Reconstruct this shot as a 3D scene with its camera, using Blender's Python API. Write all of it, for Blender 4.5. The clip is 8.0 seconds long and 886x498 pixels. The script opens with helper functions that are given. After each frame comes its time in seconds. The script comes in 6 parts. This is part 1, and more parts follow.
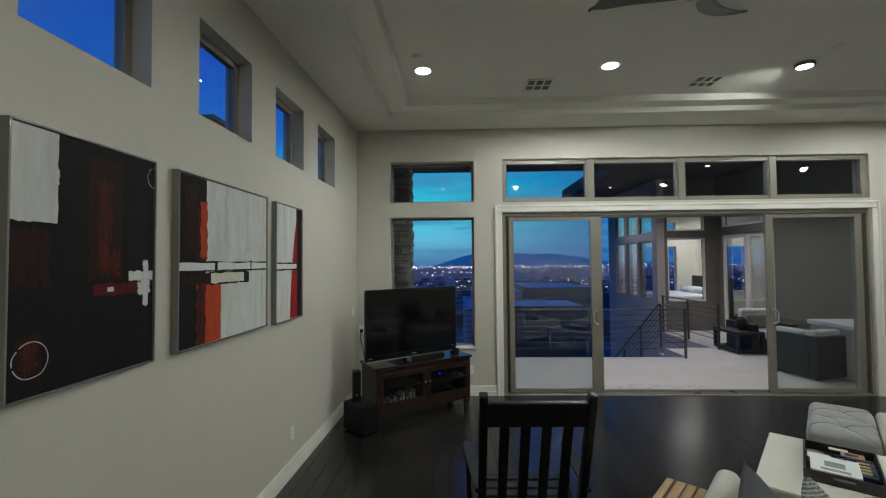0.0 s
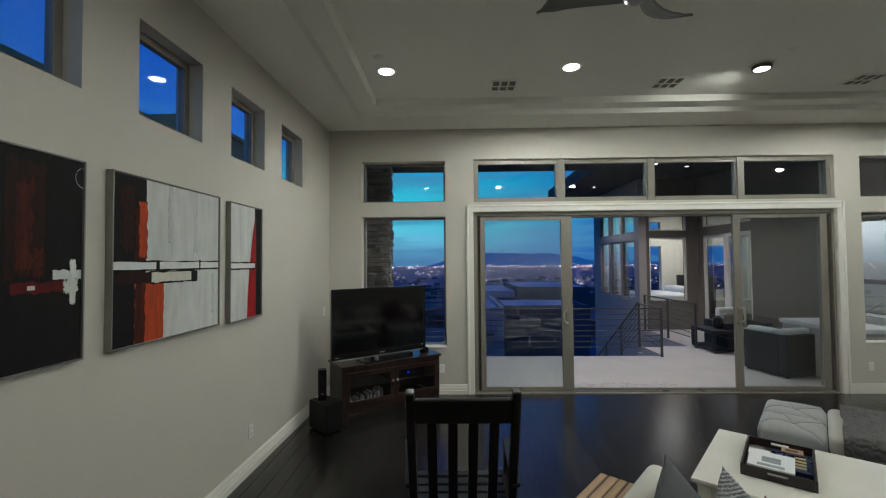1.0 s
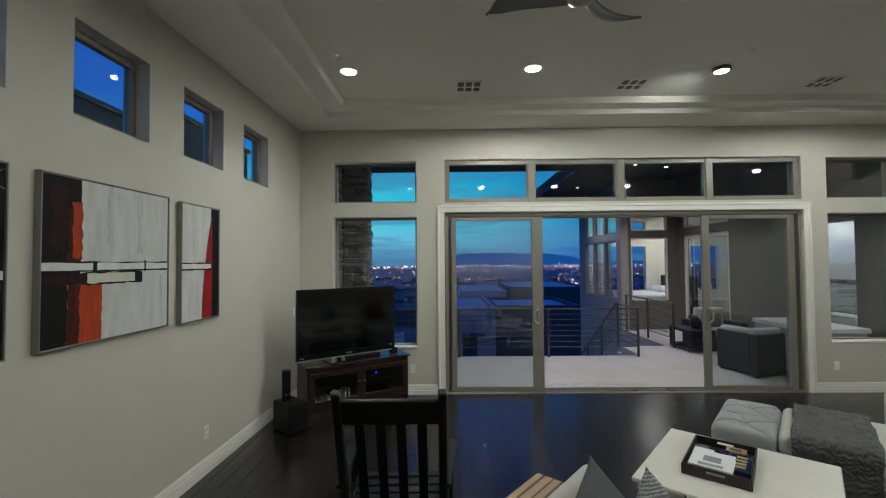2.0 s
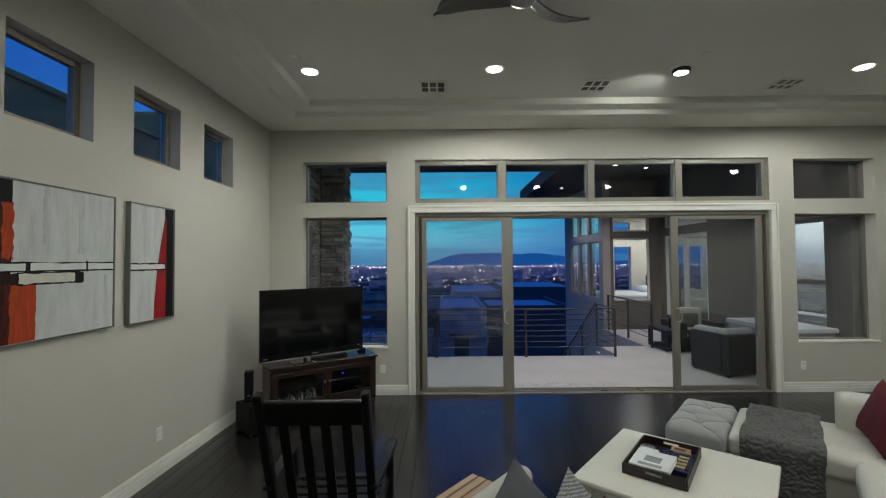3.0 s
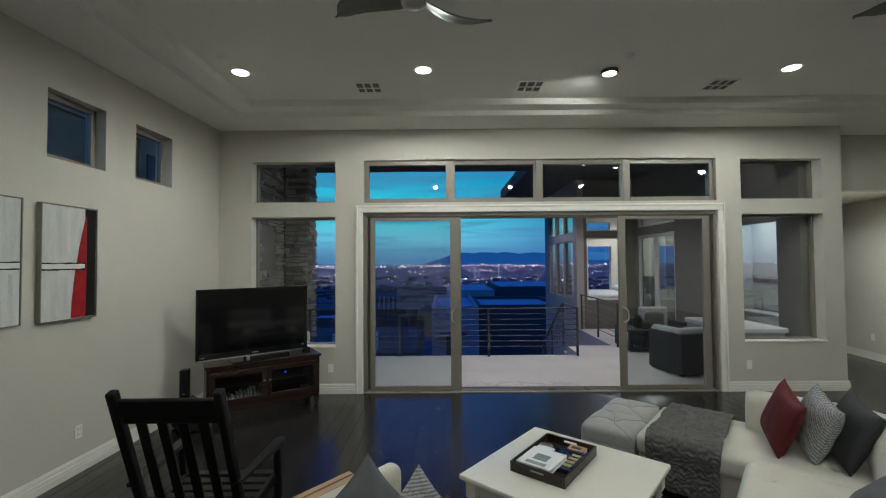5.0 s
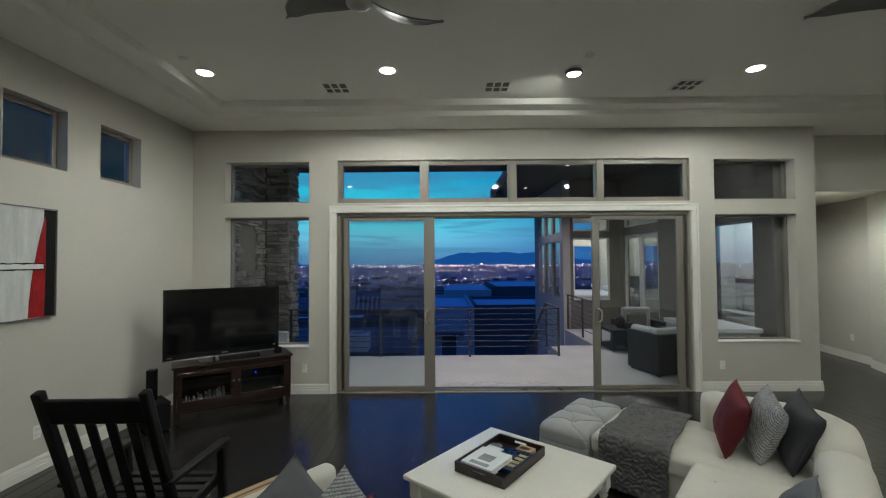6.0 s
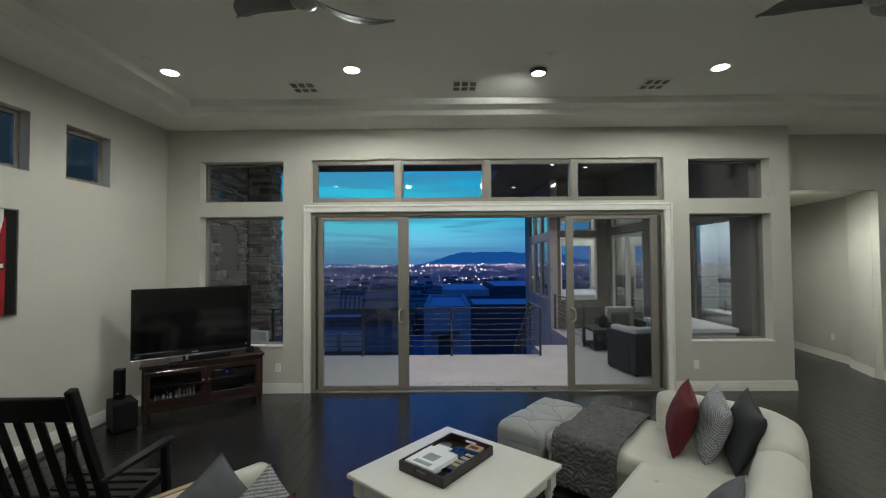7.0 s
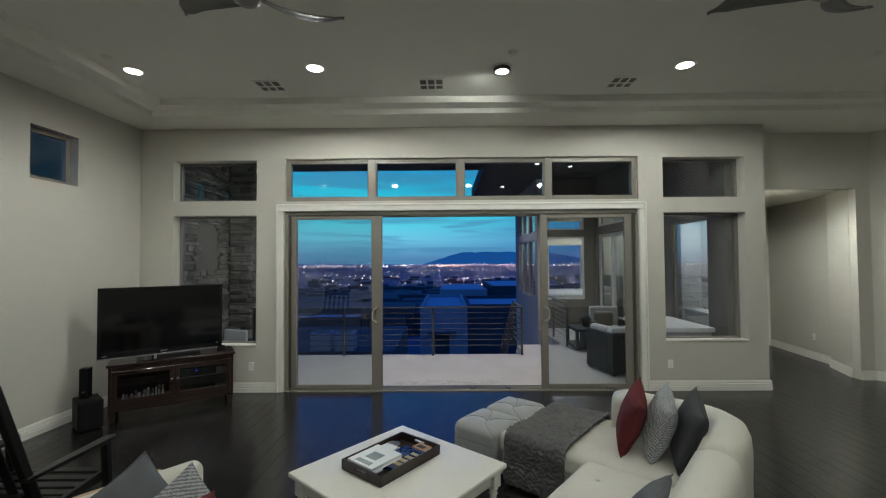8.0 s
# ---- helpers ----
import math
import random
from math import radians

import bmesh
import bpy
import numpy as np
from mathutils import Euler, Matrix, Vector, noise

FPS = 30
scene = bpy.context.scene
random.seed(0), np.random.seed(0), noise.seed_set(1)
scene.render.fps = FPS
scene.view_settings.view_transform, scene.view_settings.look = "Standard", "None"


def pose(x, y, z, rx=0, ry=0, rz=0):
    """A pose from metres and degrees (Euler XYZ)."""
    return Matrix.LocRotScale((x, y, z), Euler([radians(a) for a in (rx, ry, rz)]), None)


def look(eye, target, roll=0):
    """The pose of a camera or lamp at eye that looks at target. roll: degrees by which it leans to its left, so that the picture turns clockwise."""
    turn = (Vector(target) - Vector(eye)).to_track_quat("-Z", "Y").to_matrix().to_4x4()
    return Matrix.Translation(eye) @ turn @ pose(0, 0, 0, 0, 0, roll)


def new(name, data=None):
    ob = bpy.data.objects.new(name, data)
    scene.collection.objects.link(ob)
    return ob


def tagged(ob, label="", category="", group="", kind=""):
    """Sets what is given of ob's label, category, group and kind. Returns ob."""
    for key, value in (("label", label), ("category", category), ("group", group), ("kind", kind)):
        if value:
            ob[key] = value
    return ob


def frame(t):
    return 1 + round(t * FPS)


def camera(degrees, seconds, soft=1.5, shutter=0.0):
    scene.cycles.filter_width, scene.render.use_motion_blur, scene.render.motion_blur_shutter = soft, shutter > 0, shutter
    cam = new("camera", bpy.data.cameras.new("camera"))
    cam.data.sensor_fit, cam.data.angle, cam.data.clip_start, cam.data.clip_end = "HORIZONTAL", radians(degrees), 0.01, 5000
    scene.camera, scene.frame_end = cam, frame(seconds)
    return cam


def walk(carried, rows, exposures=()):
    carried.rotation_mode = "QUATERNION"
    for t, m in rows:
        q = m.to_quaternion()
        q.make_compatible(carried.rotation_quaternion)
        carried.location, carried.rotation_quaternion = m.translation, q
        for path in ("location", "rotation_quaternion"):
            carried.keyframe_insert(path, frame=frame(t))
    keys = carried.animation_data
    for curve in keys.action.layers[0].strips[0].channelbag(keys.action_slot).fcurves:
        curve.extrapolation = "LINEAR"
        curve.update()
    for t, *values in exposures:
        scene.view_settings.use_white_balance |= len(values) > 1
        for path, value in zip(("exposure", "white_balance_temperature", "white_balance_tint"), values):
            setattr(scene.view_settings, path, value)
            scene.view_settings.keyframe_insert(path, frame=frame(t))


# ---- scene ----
cam = camera(93.0, 8.0, soft=1.2)
PATH = [
    (0, (-0.088, 0.04, 1.824), (-0.15, 2.038, 1.886), -0.5),
    (0.5, (0.084, 0.027, 1.82), (0.029, 2.026, 1.881), -0.5),
    (1, (0.251, 0.017, 1.819), (0.208, 2.015, 1.879), -0.5),
    (1.5, (0.419, 0.017, 1.821), (0.385, 2.015, 1.88), -0.5),
    (3, (0.947, 0.022, 1.824), (0.945, 2.021, 1.883), -0.45),
    (3.5, (1.132, 0.016, 1.823), (1.129, 2.015, 1.881), -0.45),
    (4, (1.318, 0.004, 1.822), (1.314, 2.004, 1.879), -0.45),
    (4.5, (1.501, -0.003, 1.823), (1.495, 1.996, 1.879), -0.42),
    (6, (2.051, -0.007, 1.826), (2.045, 1.992, 1.881), -0.4),
    (6.5, (2.239, -0.010, 1.827), (2.231, 1.990, 1.881), -0.4),
    (7, (2.429, -0.007, 1.822), (2.418, 1.993, 1.875), -0.4),
    (7.5, (2.624, -0.001, 1.815), (2.61, 1.998, 1.868), -0.4),
    (8, (2.817, 0.010, 1.806), (2.8, 2.010, 1.859), -0.4),
]
walk(cam, [(t, look(eye, target, roll)) for t, eye, target, roll in PATH])

# ---- world: clear dusk sky with thin streaks of cloud ----
def build_world():
    world = bpy.data.worlds.new("dusk_sky")
    scene.world = world
    world.use_nodes = True
    n, l = world.node_tree.nodes, world.node_tree.links
    n.clear()
    out = n.new("ShaderNodeOutputWorld")
    bg = n.new("ShaderNodeBackground")
    co = n.new("ShaderNodeTexCoord")
    sep = n.new("ShaderNodeSeparateXYZ")
    l.new(co.outputs["Generated"], sep.inputs[0])
    ramp = n.new("ShaderNodeValToRGB")
    cr = ramp.color_ramp
    stops = [(0.0, (0.08, 0.22, 0.42)), (0.012, (0.10, 0.29, 0.50)), (0.05, (0.15, 0.55, 0.76)), (0.11, (0.06, 0.68, 0.80)),
             (0.19, (0.012, 0.45, 0.70)), (0.27, (0.009, 0.14, 0.60)), (0.45, (0.009, 0.065, 0.50)), (1.0, (0.010, 0.06, 0.52))]
    cr.elements[0].position, cr.elements[0].color = stops[0][0], (*stops[0][1], 1)
    cr.elements[1].position, cr.elements[1].color = stops[-1][0], (*stops[-1][1], 1)
    for p, c in stops[1:-1]:
        cr.elements.new(p).color = (*c, 1)
    l.new(sep.outputs["Z"], ramp.inputs[0])
    # the afterglow stands a little to the left of straight ahead; away from it the sky is deep blue
    def math_node(op, a, b=None):
        m = n.new("ShaderNodeMath")
        m.operation = op
        for i, v in enumerate((a, b)):
            if v is None:
                continue
            if isinstance(v, (int, float)):
                m.inputs[i].default_value = v
            else:
                l.new(v, m.inputs[i])
        return m.outputs[0]
    dx = math_node("ADD", sep.outputs["X"], 0.22)
    far = math_node("MULTIPLY", math_node("MULTIPLY", dx, dx), 3.0)
    far = math_node("MINIMUM", far, 1.0)
    deep = n.new("ShaderNodeMix")
    deep.data_type = "RGBA"
    l.new(far, deep.inputs[0])
    l.new(ramp.outputs[0], deep.inputs[6])
    deep.inputs[7].default_value = (0.011, 0.095, 0.37, 1)
    mp = n.new("ShaderNodeMapping")
    mp.inputs["Scale"].default_value = (2.6, 2.0, 44)
    l.new(co.outputs["Generated"], mp.inputs[0])
    nz = n.new("ShaderNodeTexNoise")
    nz.inputs["Scale"].default_value = 1.4
    nz.inputs["Detail"].default_value = 5
    nz.inputs["Distortion"].default_value = 0.6
    l.new(mp.outputs[0], nz.inputs["Vector"])
    cl = n.new("ShaderNodeValToRGB")
    cl.color_ramp.elements[0].position, cl.color_ramp.elements[1].position = 0.44, 0.60
    l.new(nz.outputs[0], cl.inputs[0])
    low = math_node("MULTIPLY", math_node("SUBTRACT", 0.33, sep.outputs["Z"]), 7.0)
    low = math_node("MAXIMUM", math_node("MINIMUM", low, 1.0), 0.0)
    fac = math_node("MULTIPLY", math_node("MULTIPLY", cl.outputs[0], 0.66), low)
    mix = n.new("ShaderNodeMix")
    mix.data_type = "RGBA"
    l.new(fac, mix.inputs[0])
    l.new(deep.outputs[2], mix.inputs[6])
    mix.inputs[7].default_value = (0.065, 0.24, 0.43, 1)
    l.new(mix.outputs[2], bg.inputs[0])
    bg.inputs[1].default_value = 1.0
    l.new(bg.outputs[0], out.inputs[0])


build_world()
scene.view_settings.exposure = 0.07

WARM = (0.945, 1.0, 0.935)


def spot(x, y, z, watts, size=150, blend=0.35, aim=None, colour=WARM, radius=0.07):
    d = bpy.data.lights.new("lamp_and_fill_beam", "SPOT")
    d.energy, d.color, d.spot_size, d.spot_blend, d.shadow_soft_size = watts, colour, radians(size), blend, radius
    ob = new("lamp_and_fill_beam", d)
    ob.matrix_world = look((x, y, z), aim or (x, y + 0.001, z - 1))
    return ob


CEIL = 3.785
LAMPS = [(-0.41, 4.28), (1.48, 4.26), (3.40, 4.28), (5.27, 4.28),
         (-0.41, 0.9), (1.48, 0.9), (3.40, 0.9), (5.27, 0.9),
         (-0.41, -2.4), (1.48, -2.4), (3.40, -2.4), (5.27, -2.4)]
# watts, cone and edge softness of each
LAMP_SET = [(108, 124, 1.0), (175, 176, 0.3), None, (140, 176, 0.3),
            (5, 165, 0.3), (34, 176, 0.3), (118, 176, 0.3), (100, 176, 0.3),
            (5, 165, 0.3), (14, 176, 0.3), (80, 176, 0.3), (70, 176, 0.3)]
for k, (lx, ly) in enumerate(LAMPS):
    if k == 2:
        spot(lx - 0.02, ly, CEIL - 0.09, 22, 135, 0.8, aim=(lx - 0.5, ly + 1.0, CEIL - 0.85))
    else:
        watts, cone, blend = LAMP_SET[k]
        spot(lx, ly, CEIL - 0.012, watts, cone, blend)
spot(7.4, 2.6, CEIL - 0.012, 60, 179, 0.2)
# Unseen fill lamp, added to brighten the room's right end; it has no fixture.
spot(9.0, 3.2, CEIL - 0.012, 38, 179, 0.2)
spot(7.72, 6.62, 2.83, 120, 172, 0.5)
spot(8.9, 9.0, 2.83, 60, 165, 0.5)
# covered terrace
# The lamp at (4.5, 12.6) is added to brighten the wing wall and stairs.
for lx, ly, w in ((2.4, 7.6, 125), (4.9, 9.6, 140), (6.38, 6.62, 16), (5.75, 9.9, 30), (0.2, 7.6, 55), (4.5, 12.6, 70)):
    spot(lx, ly, 3.93, w * 1.15, 128, 1.0, colour=(1.0, 0.97, 0.96))
# lamps inside the far wing and the bathroom
for lx, ly, lz, w in ((6.9, 13.2, 3.5, 28), (8.0, 13.2, 3.5, 190), (9.6, 12.0, 3.5, 70), (7.5, 8.0, 2.78, 85)):
    spot(lx, ly, lz, w, 172, colour=(1.0, 0.97, 0.91), radius=0.3)


# ---- materials ----
def mat(name, base, rough=0.6, metal=0.0, vary=0.12, scale=4.0, fine=60.0, bump=0.05, emit=None, power=0.0, coat=0.0,
        stretch=(1, 1, 1), island=False, each=0.0, rough_vary=0.08, spec=0.5):
    m = bpy.data.materials.new(name)
    m.use_nodes = True
    n, l = m.node_tree.nodes, m.node_tree.links
    p = n["Principled BSDF"]
    p.inputs["Roughness"].default_value = rough
    p.inputs["Metallic"].default_value = metal
    p.inputs["Coat Weight"].default_value = coat
    p.inputs["Specular IOR Level"].default_value = spec
    co = n.new("ShaderNodeTexCoord")
    mp = n.new("ShaderNodeMapping")
    mp.inputs["Scale"].default_value = stretch
    l.new(co.outputs["Object"], mp.inputs[0])
    big = n.new("ShaderNodeTexNoise")
    big.inputs["Scale"].default_value, big.inputs["Detail"].default_value = scale, 4
    sml = n.new("ShaderNodeTexNoise")
    sml.inputs["Scale"].default_value, sml.inputs["Detail"].default_value = fine, 3
    l.new(mp.outputs[0], big.inputs["Vector"])
    l.new(mp.outputs[0], sml.inputs["Vector"])
    add = n.new("ShaderNodeMath")
    add.operation = "MULTIPLY_ADD"
    l.new(sml.outputs[0], add.inputs[0])
    add.inputs[1].default_value = 0.4
    l.new(big.outputs[0], add.inputs[2])
    rng = n.new("ShaderNodeMapRange")
    rng.inputs[1].default_value, rng.inputs[2].default_value = 0.4, 1.0
    rng.inputs[3].default_value, rng.inputs[4].default_value = 1 - vary, 1 + vary
    l.new(add.outputs[0], rng.inputs[0])
    factor = rng.outputs[0]
    if each:
        src = n.new("ShaderNodeNewGeometry").outputs["Random Per Island"] if island else n.new("ShaderNodeObjectInfo").outputs["Random"]
        r2 = n.new("ShaderNodeMapRange")
        r2.inputs[3].default_value, r2.inputs[4].default_value = 1 - each, 1 + each
        l.new(src, r2.inputs[0])
        mul = n.new("ShaderNodeMath")
        mul.operation = "MULTIPLY"
        l.new(factor, mul.inputs[0])
        l.new(r2.outputs[0], mul.inputs[1])
        factor = mul.outputs[0]
    vm = n.new("ShaderNodeVectorMath")
    vm.operation = "SCALE"
    vm.inputs[0].default_value = base
    l.new(factor, vm.inputs["Scale"])
    l.new(vm.outputs[0], p.inputs["Base Color"])
    rr = n.new("ShaderNodeMapRange")
    rr.inputs[1].default_value, rr.inputs[2].default_value = 0.3, 0.7
    rr.inputs[3].default_value, rr.inputs[4].default_value = max(rough - rough_vary, 0.02), min(rough + rough_vary, 1)
    l.new(big.outputs[0], rr.inputs[0])
    l.new(rr.outputs[0], p.inputs["Roughness"])
    if bump:
        b = n.new("ShaderNodeBump")
        b.inputs["Strength"].default_value, b.inputs["Distance"].default_value = bump, 0.01
        l.new(add.outputs[0], b.inputs["Height"])
        l.new(b.outputs[0], p.inputs["Normal"])
    if emit:
        p.inputs["Emission Color"].default_value = (*emit, 1)
        p.inputs["Emission Strength"].default_value = power
    return m


def glass(name, tint, floor=0.035):
    m = bpy.data.materials.new(name)
    m.use_nodes = True
    n, l = m.node_tree.nodes, m.node_tree.links
    n.clear()
    out, mix = n.new("ShaderNodeOutputMaterial"), n.new("ShaderNodeMixShader")
    tr, gl, lw = n.new("ShaderNodeBsdfTransparent"), n.new("ShaderNodeBsdfGlossy"), n.new("ShaderNodeLayerWeight")
    tr.inputs[0].default_value = (*tint, 1)
    gl.inputs["Roughness"].default_value = 0.0
    gl.inputs[0].default_value = (1, 1, 1, 1)
    lw.inputs[0].default_value = 0.5
    pw, sc = n.new("ShaderNodeMath"), n.new("ShaderNodeMath")
    pw.operation, sc.operation = "POWER", "MULTIPLY_ADD"
    l.new(lw.outputs["Facing"], pw.inputs[0])
    pw.inputs[1].default_value = 5
    l.new(pw.outputs[0], sc.inputs[0])
    sc.inputs[1].default_value, sc.inputs[2].default_value = 1 - floor, floor
    l.new(sc.outputs[0], mix.inputs[0])
    l.new(tr.outputs[0], mix.inputs[1])
    l.new(gl.outputs[0], mix.inputs[2])
    l.new(mix.outputs[0], out.inputs[0])
    return m


def glow(name, colour, power):
    m = bpy.data.materials.new(name)
    m.use_nodes = True
    n, l = m.node_tree.nodes, m.node_tree.links
    n.clear()
    out, e = n.new("ShaderNodeOutputMaterial"), n.new("ShaderNodeEmission")
    e.inputs[0].default_value, e.inputs[1].default_value = (*colour, 1), power
    l.new(e.outputs[0], out.inputs[0])
    return m


WALL = mat("wall_paint_greige", (0.555, 0.53, 0.475), 0.75, vary=0.035, scale=1.3, fine=220, bump=0.05)
CEILM = mat("ceiling_paint", (0.83, 0.81, 0.745), 0.8, vary=0.03, scale=1.1, fine=200, bump=0.05)
TRIM = mat("trim_white_paint", (0.76, 0.74, 0.69), 0.4, vary=0.04, scale=3, bump=0.02)
TAUPE = mat("taupe_aluminium", (0.235, 0.215, 0.185), 0.42, 0.15, vary=0.06, scale=5, bump=0.02)
TAUPE_D = mat("dark_track", (0.12, 0.105, 0.09), 0.5, 0.2, vary=0.1)
PANE = glass("window_glass", (0.93, 0.955, 0.97), 0.035)
PANE_W = glass("coated_window_glass", (0.84, 0.88, 0.90), 0.17)
PANE_D = glass("door_glass", (0.88, 0.915, 0.91), 0.09)
PANE_C = glass("cabinet_glass", (0.8, 0.8, 0.8), 0.05)
PLANK_P = dict(base=(0.015, 0.0135, 0.013), rough=0.23, vary=0.35, scale=2.5, fine=26, bump=0.015, stretch=(6, 0.7, 1), rough_vary=0.015, spec=0.72)
PLANK = mat("espresso_wood_plank", each=0.35, **PLANK_P)
PLANK_J = mat("espresso_wood_floor", each=0.35, island=True, **PLANK_P)
GROOVE = mat("floor_joint", (0.006, 0.005, 0.005), 0.8)
BLACKWOOD = mat("black_painted_wood", (0.006, 0.0055, 0.0055), 0.36, vary=0.3, scale=3, fine=40, bump=0.05, stretch=(1, 1, 0.2), spec=0.42)
CHERRY = mat("dark_cherry_wood", (0.022, 0.0085, 0.006), 0.34, vary=0.4, scale=3, fine=30, bump=0.05, stretch=(0.4, 4, 4), coat=0.12)
CHERRY_D = mat("cabinet_inside", (0.02, 0.010, 0.008), 0.6, vary=0.3)
PLASTIC = mat("black_gloss_plastic", (0.008, 0.008, 0.009), 0.12, vary=0.1, bump=0.0)
PLASTIC_M = mat("black_matt_plastic", (0.006, 0.006, 0.0065), 0.55, vary=0.2, bump=0.03, fine=300, spec=0.2)
SCREEN = mat("tv_screen_glass", (0.003, 0.003, 0.0035), 0.08, vary=0.05, bump=0.0, rough_vary=0.01)
SILVER = mat("brushed_silver", (0.42, 0.42, 0.42), 0.32, 0.9, vary=0.08)
NICKEL = mat("satin_nickel", (0.36, 0.35, 0.33), 0.35, 0.9, vary=0.08)
LEATHER = mat("cream_leather", (0.60, 0.58, 0.515), 0.42, vary=0.06, scale=5, fine=160, bump=0.10)
LEATHER_G = mat("grey_white_leather", (0.37, 0.375, 0.37), 0.42, vary=0.06, scale=5, fine=160, bump=0.10)
SEAM = mat("leather_seam", (0.16, 0.16, 0.17), 0.7)
KNIT = mat("grey_ruched_throw", (0.115, 0.112, 0.11), 0.9, vary=0.35, scale=14, fine=90, bump=0.5)
RED = mat("deep_red_velvet", (0.105, 0.005, 0.009), 0.75, vary=0.2, scale=6, fine=200, bump=0.12)
CHARCOAL = mat("charcoal_cotton", (0.035, 0.037, 0.042), 0.8, vary=0.2, scale=7, fine=260, bump=0.12)
SLATE = mat("slate_grey_cotton", (0.10, 0.105, 0.115), 0.85, vary=0.15, scale=7, fine=260, bump=0.12)
WHITEWOOD = mat("white_lacquered_wood", (0.78, 0.76, 0.69), 0.22, vary=0.04, scale=2.5, fine=40, bump=0.03, coat=0.2)
TRAYM = mat("espresso_tray", (0.022, 0.014, 0.012), 0.35, vary=0.2)
PAPER = mat("white_paper", (0.78, 0.79, 0.80), 0.5, vary=0.03)
PLATE = mat("white_plastic_plate", (0.80, 0.79, 0.76), 0.4, vary=0.02)
CONCRETE = mat("terrace_concrete", (0.50, 0.475, 0.46), 0.85, vary=0.10, scale=1.6, fine=40, bump=0.12)
# One house paint in two tones: darkened for shade, lightened for sky light.
STUCCO = mat("taupe_stucco_darkened", (0.165, 0.15, 0.13), 0.9, vary=0.08, scale=2, fine=120, bump=0.2)
STUCCO_LIGHT = mat("taupe_stucco_lightened", (0.40, 0.37, 0.36), 0.9, vary=0.08, scale=2, fine=120, bump=0.2)
# The soffit's unlit look is put into this dark base colour.
SOFFIT = mat("terrace_soffit_shaded", (0.065, 0.06, 0.054), 0.85, vary=0.08, scale=2, fine=100, bump=0.1)
STONE = mat("ledge_stone", (0.27, 0.255, 0.225), 0.85, vary=0.28, scale=9, fine=60, bump=0.6, each=0.38)
MORTAR = mat("stone_mortar", (0.11, 0.105, 0.095), 0.95, vary=0.2, bump=0.3)
IRON = mat("dark_iron_rail", (0.085, 0.078, 0.072), 0.45, 0.3, vary=0.15)
WICKER = mat("black_wicker", (0.020, 0.021, 0.026), 0.6, vary=0.35, scale=40, fine=140, bump=0.5)
CUSHION = mat("white_outdoor_cushion", (0.62, 0.63, 0.64), 0.85, vary=0.05, fine=220, bump=0.08)
CUSHION_G = mat("taupe_outdoor_pillow", (0.20, 0.18, 0.155), 0.85, vary=0.08, fine=220, bump=0.08)
CREAM = mat("cream_room_paint", (0.66, 0.64, 0.57), 0.8, vary=0.04)
TILE = mat("cream_bath_tile", (0.56, 0.56, 0.52), 0.35, vary=0.08, scale=6)
MOSAIC = mat("brown_mosaic_band", (0.16, 0.12, 0.08), 0.3, vary=0.5, scale=60, fine=120)
BEDDING = mat("white_bed_linen", (0.74, 0.75, 0.78), 0.85, vary=0.05, bump=0.15, scale=8)
ZEBRA = mat("zebra_wood_light", (0.46, 0.30, 0.17), 0.4, vary=0.35, scale=3, fine=14, bump=0.05, stretch=(9, 0.5, 9))
ZEBRA_D = mat("zebra_wood_dark", (0.10, 0.05, 0.03), 0.4, vary=0.35, scale=3, fine=14, bump=0.05, stretch=(9, 0.5, 9))
LAMP = glow("lamp_glow", (1.0, 0.95, 0.85), 22)
LAMP_S = glow("terrace_lamp_glow", (1.0, 0.95, 0.85), 12)
LED = glow("blue_led", (0.01, 0.03, 1.0), 3)


# ---- mesh helpers ----
def finish(name, bm, material, smooth=False):
    bmesh.ops.recalc_face_normals(bm, faces=bm.faces)
    me = bpy.data.meshes.new(name)
    bm.to_mesh(me)
    bm.free()
    for mm in (material if isinstance(material, (list, tuple)) else [material]):
        me.materials.append(mm)
    if smooth:
        me.polygons.foreach_set("use_smooth", [True] * len(me.polygons))
        me.update()
    return me


def part(name, bm, material, parent=None, label="", at=None, smooth=False, kind=""):
    ob = new(name, finish(name, bm, material, smooth))
    if parent is not None:
        ob.parent = parent
    if at is not None:
        ob.matrix_basis = at
    return tagged(ob, label=label, kind=kind)


def thing(name, m, label, category, group="", kind=""):
    ob = new(name)
    ob.empty_display_size = 0.1
    ob.matrix_basis = m
    return tagged(ob, label, category, group, kind)


def cuboid(x0, x1, y0, y1, z0, z1, bevel=0.0, seg=1, bm=None):
    own = bmesh.new()
    bmesh.ops.create_cube(own, size=1, matrix=Matrix.Translation(((x0 + x1) / 2, (y0 + y1) / 2, (z0 + z1) / 2)) @ Matrix.Diagonal((abs(x1 - x0), abs(y1 - y0), abs(z1 - z0), 1)))
    if bevel:
        bmesh.ops.bevel(own, geom=own.edges[:], offset=bevel, segments=seg, affect="EDGES", profile=0.5)
    if bm is None:
        return own
    tmp = bpy.data.meshes.new("tmp")
    own.to_mesh(tmp)
    own.free()
    bm.from_mesh(tmp)
    bpy.data.meshes.remove(tmp)
    return bm


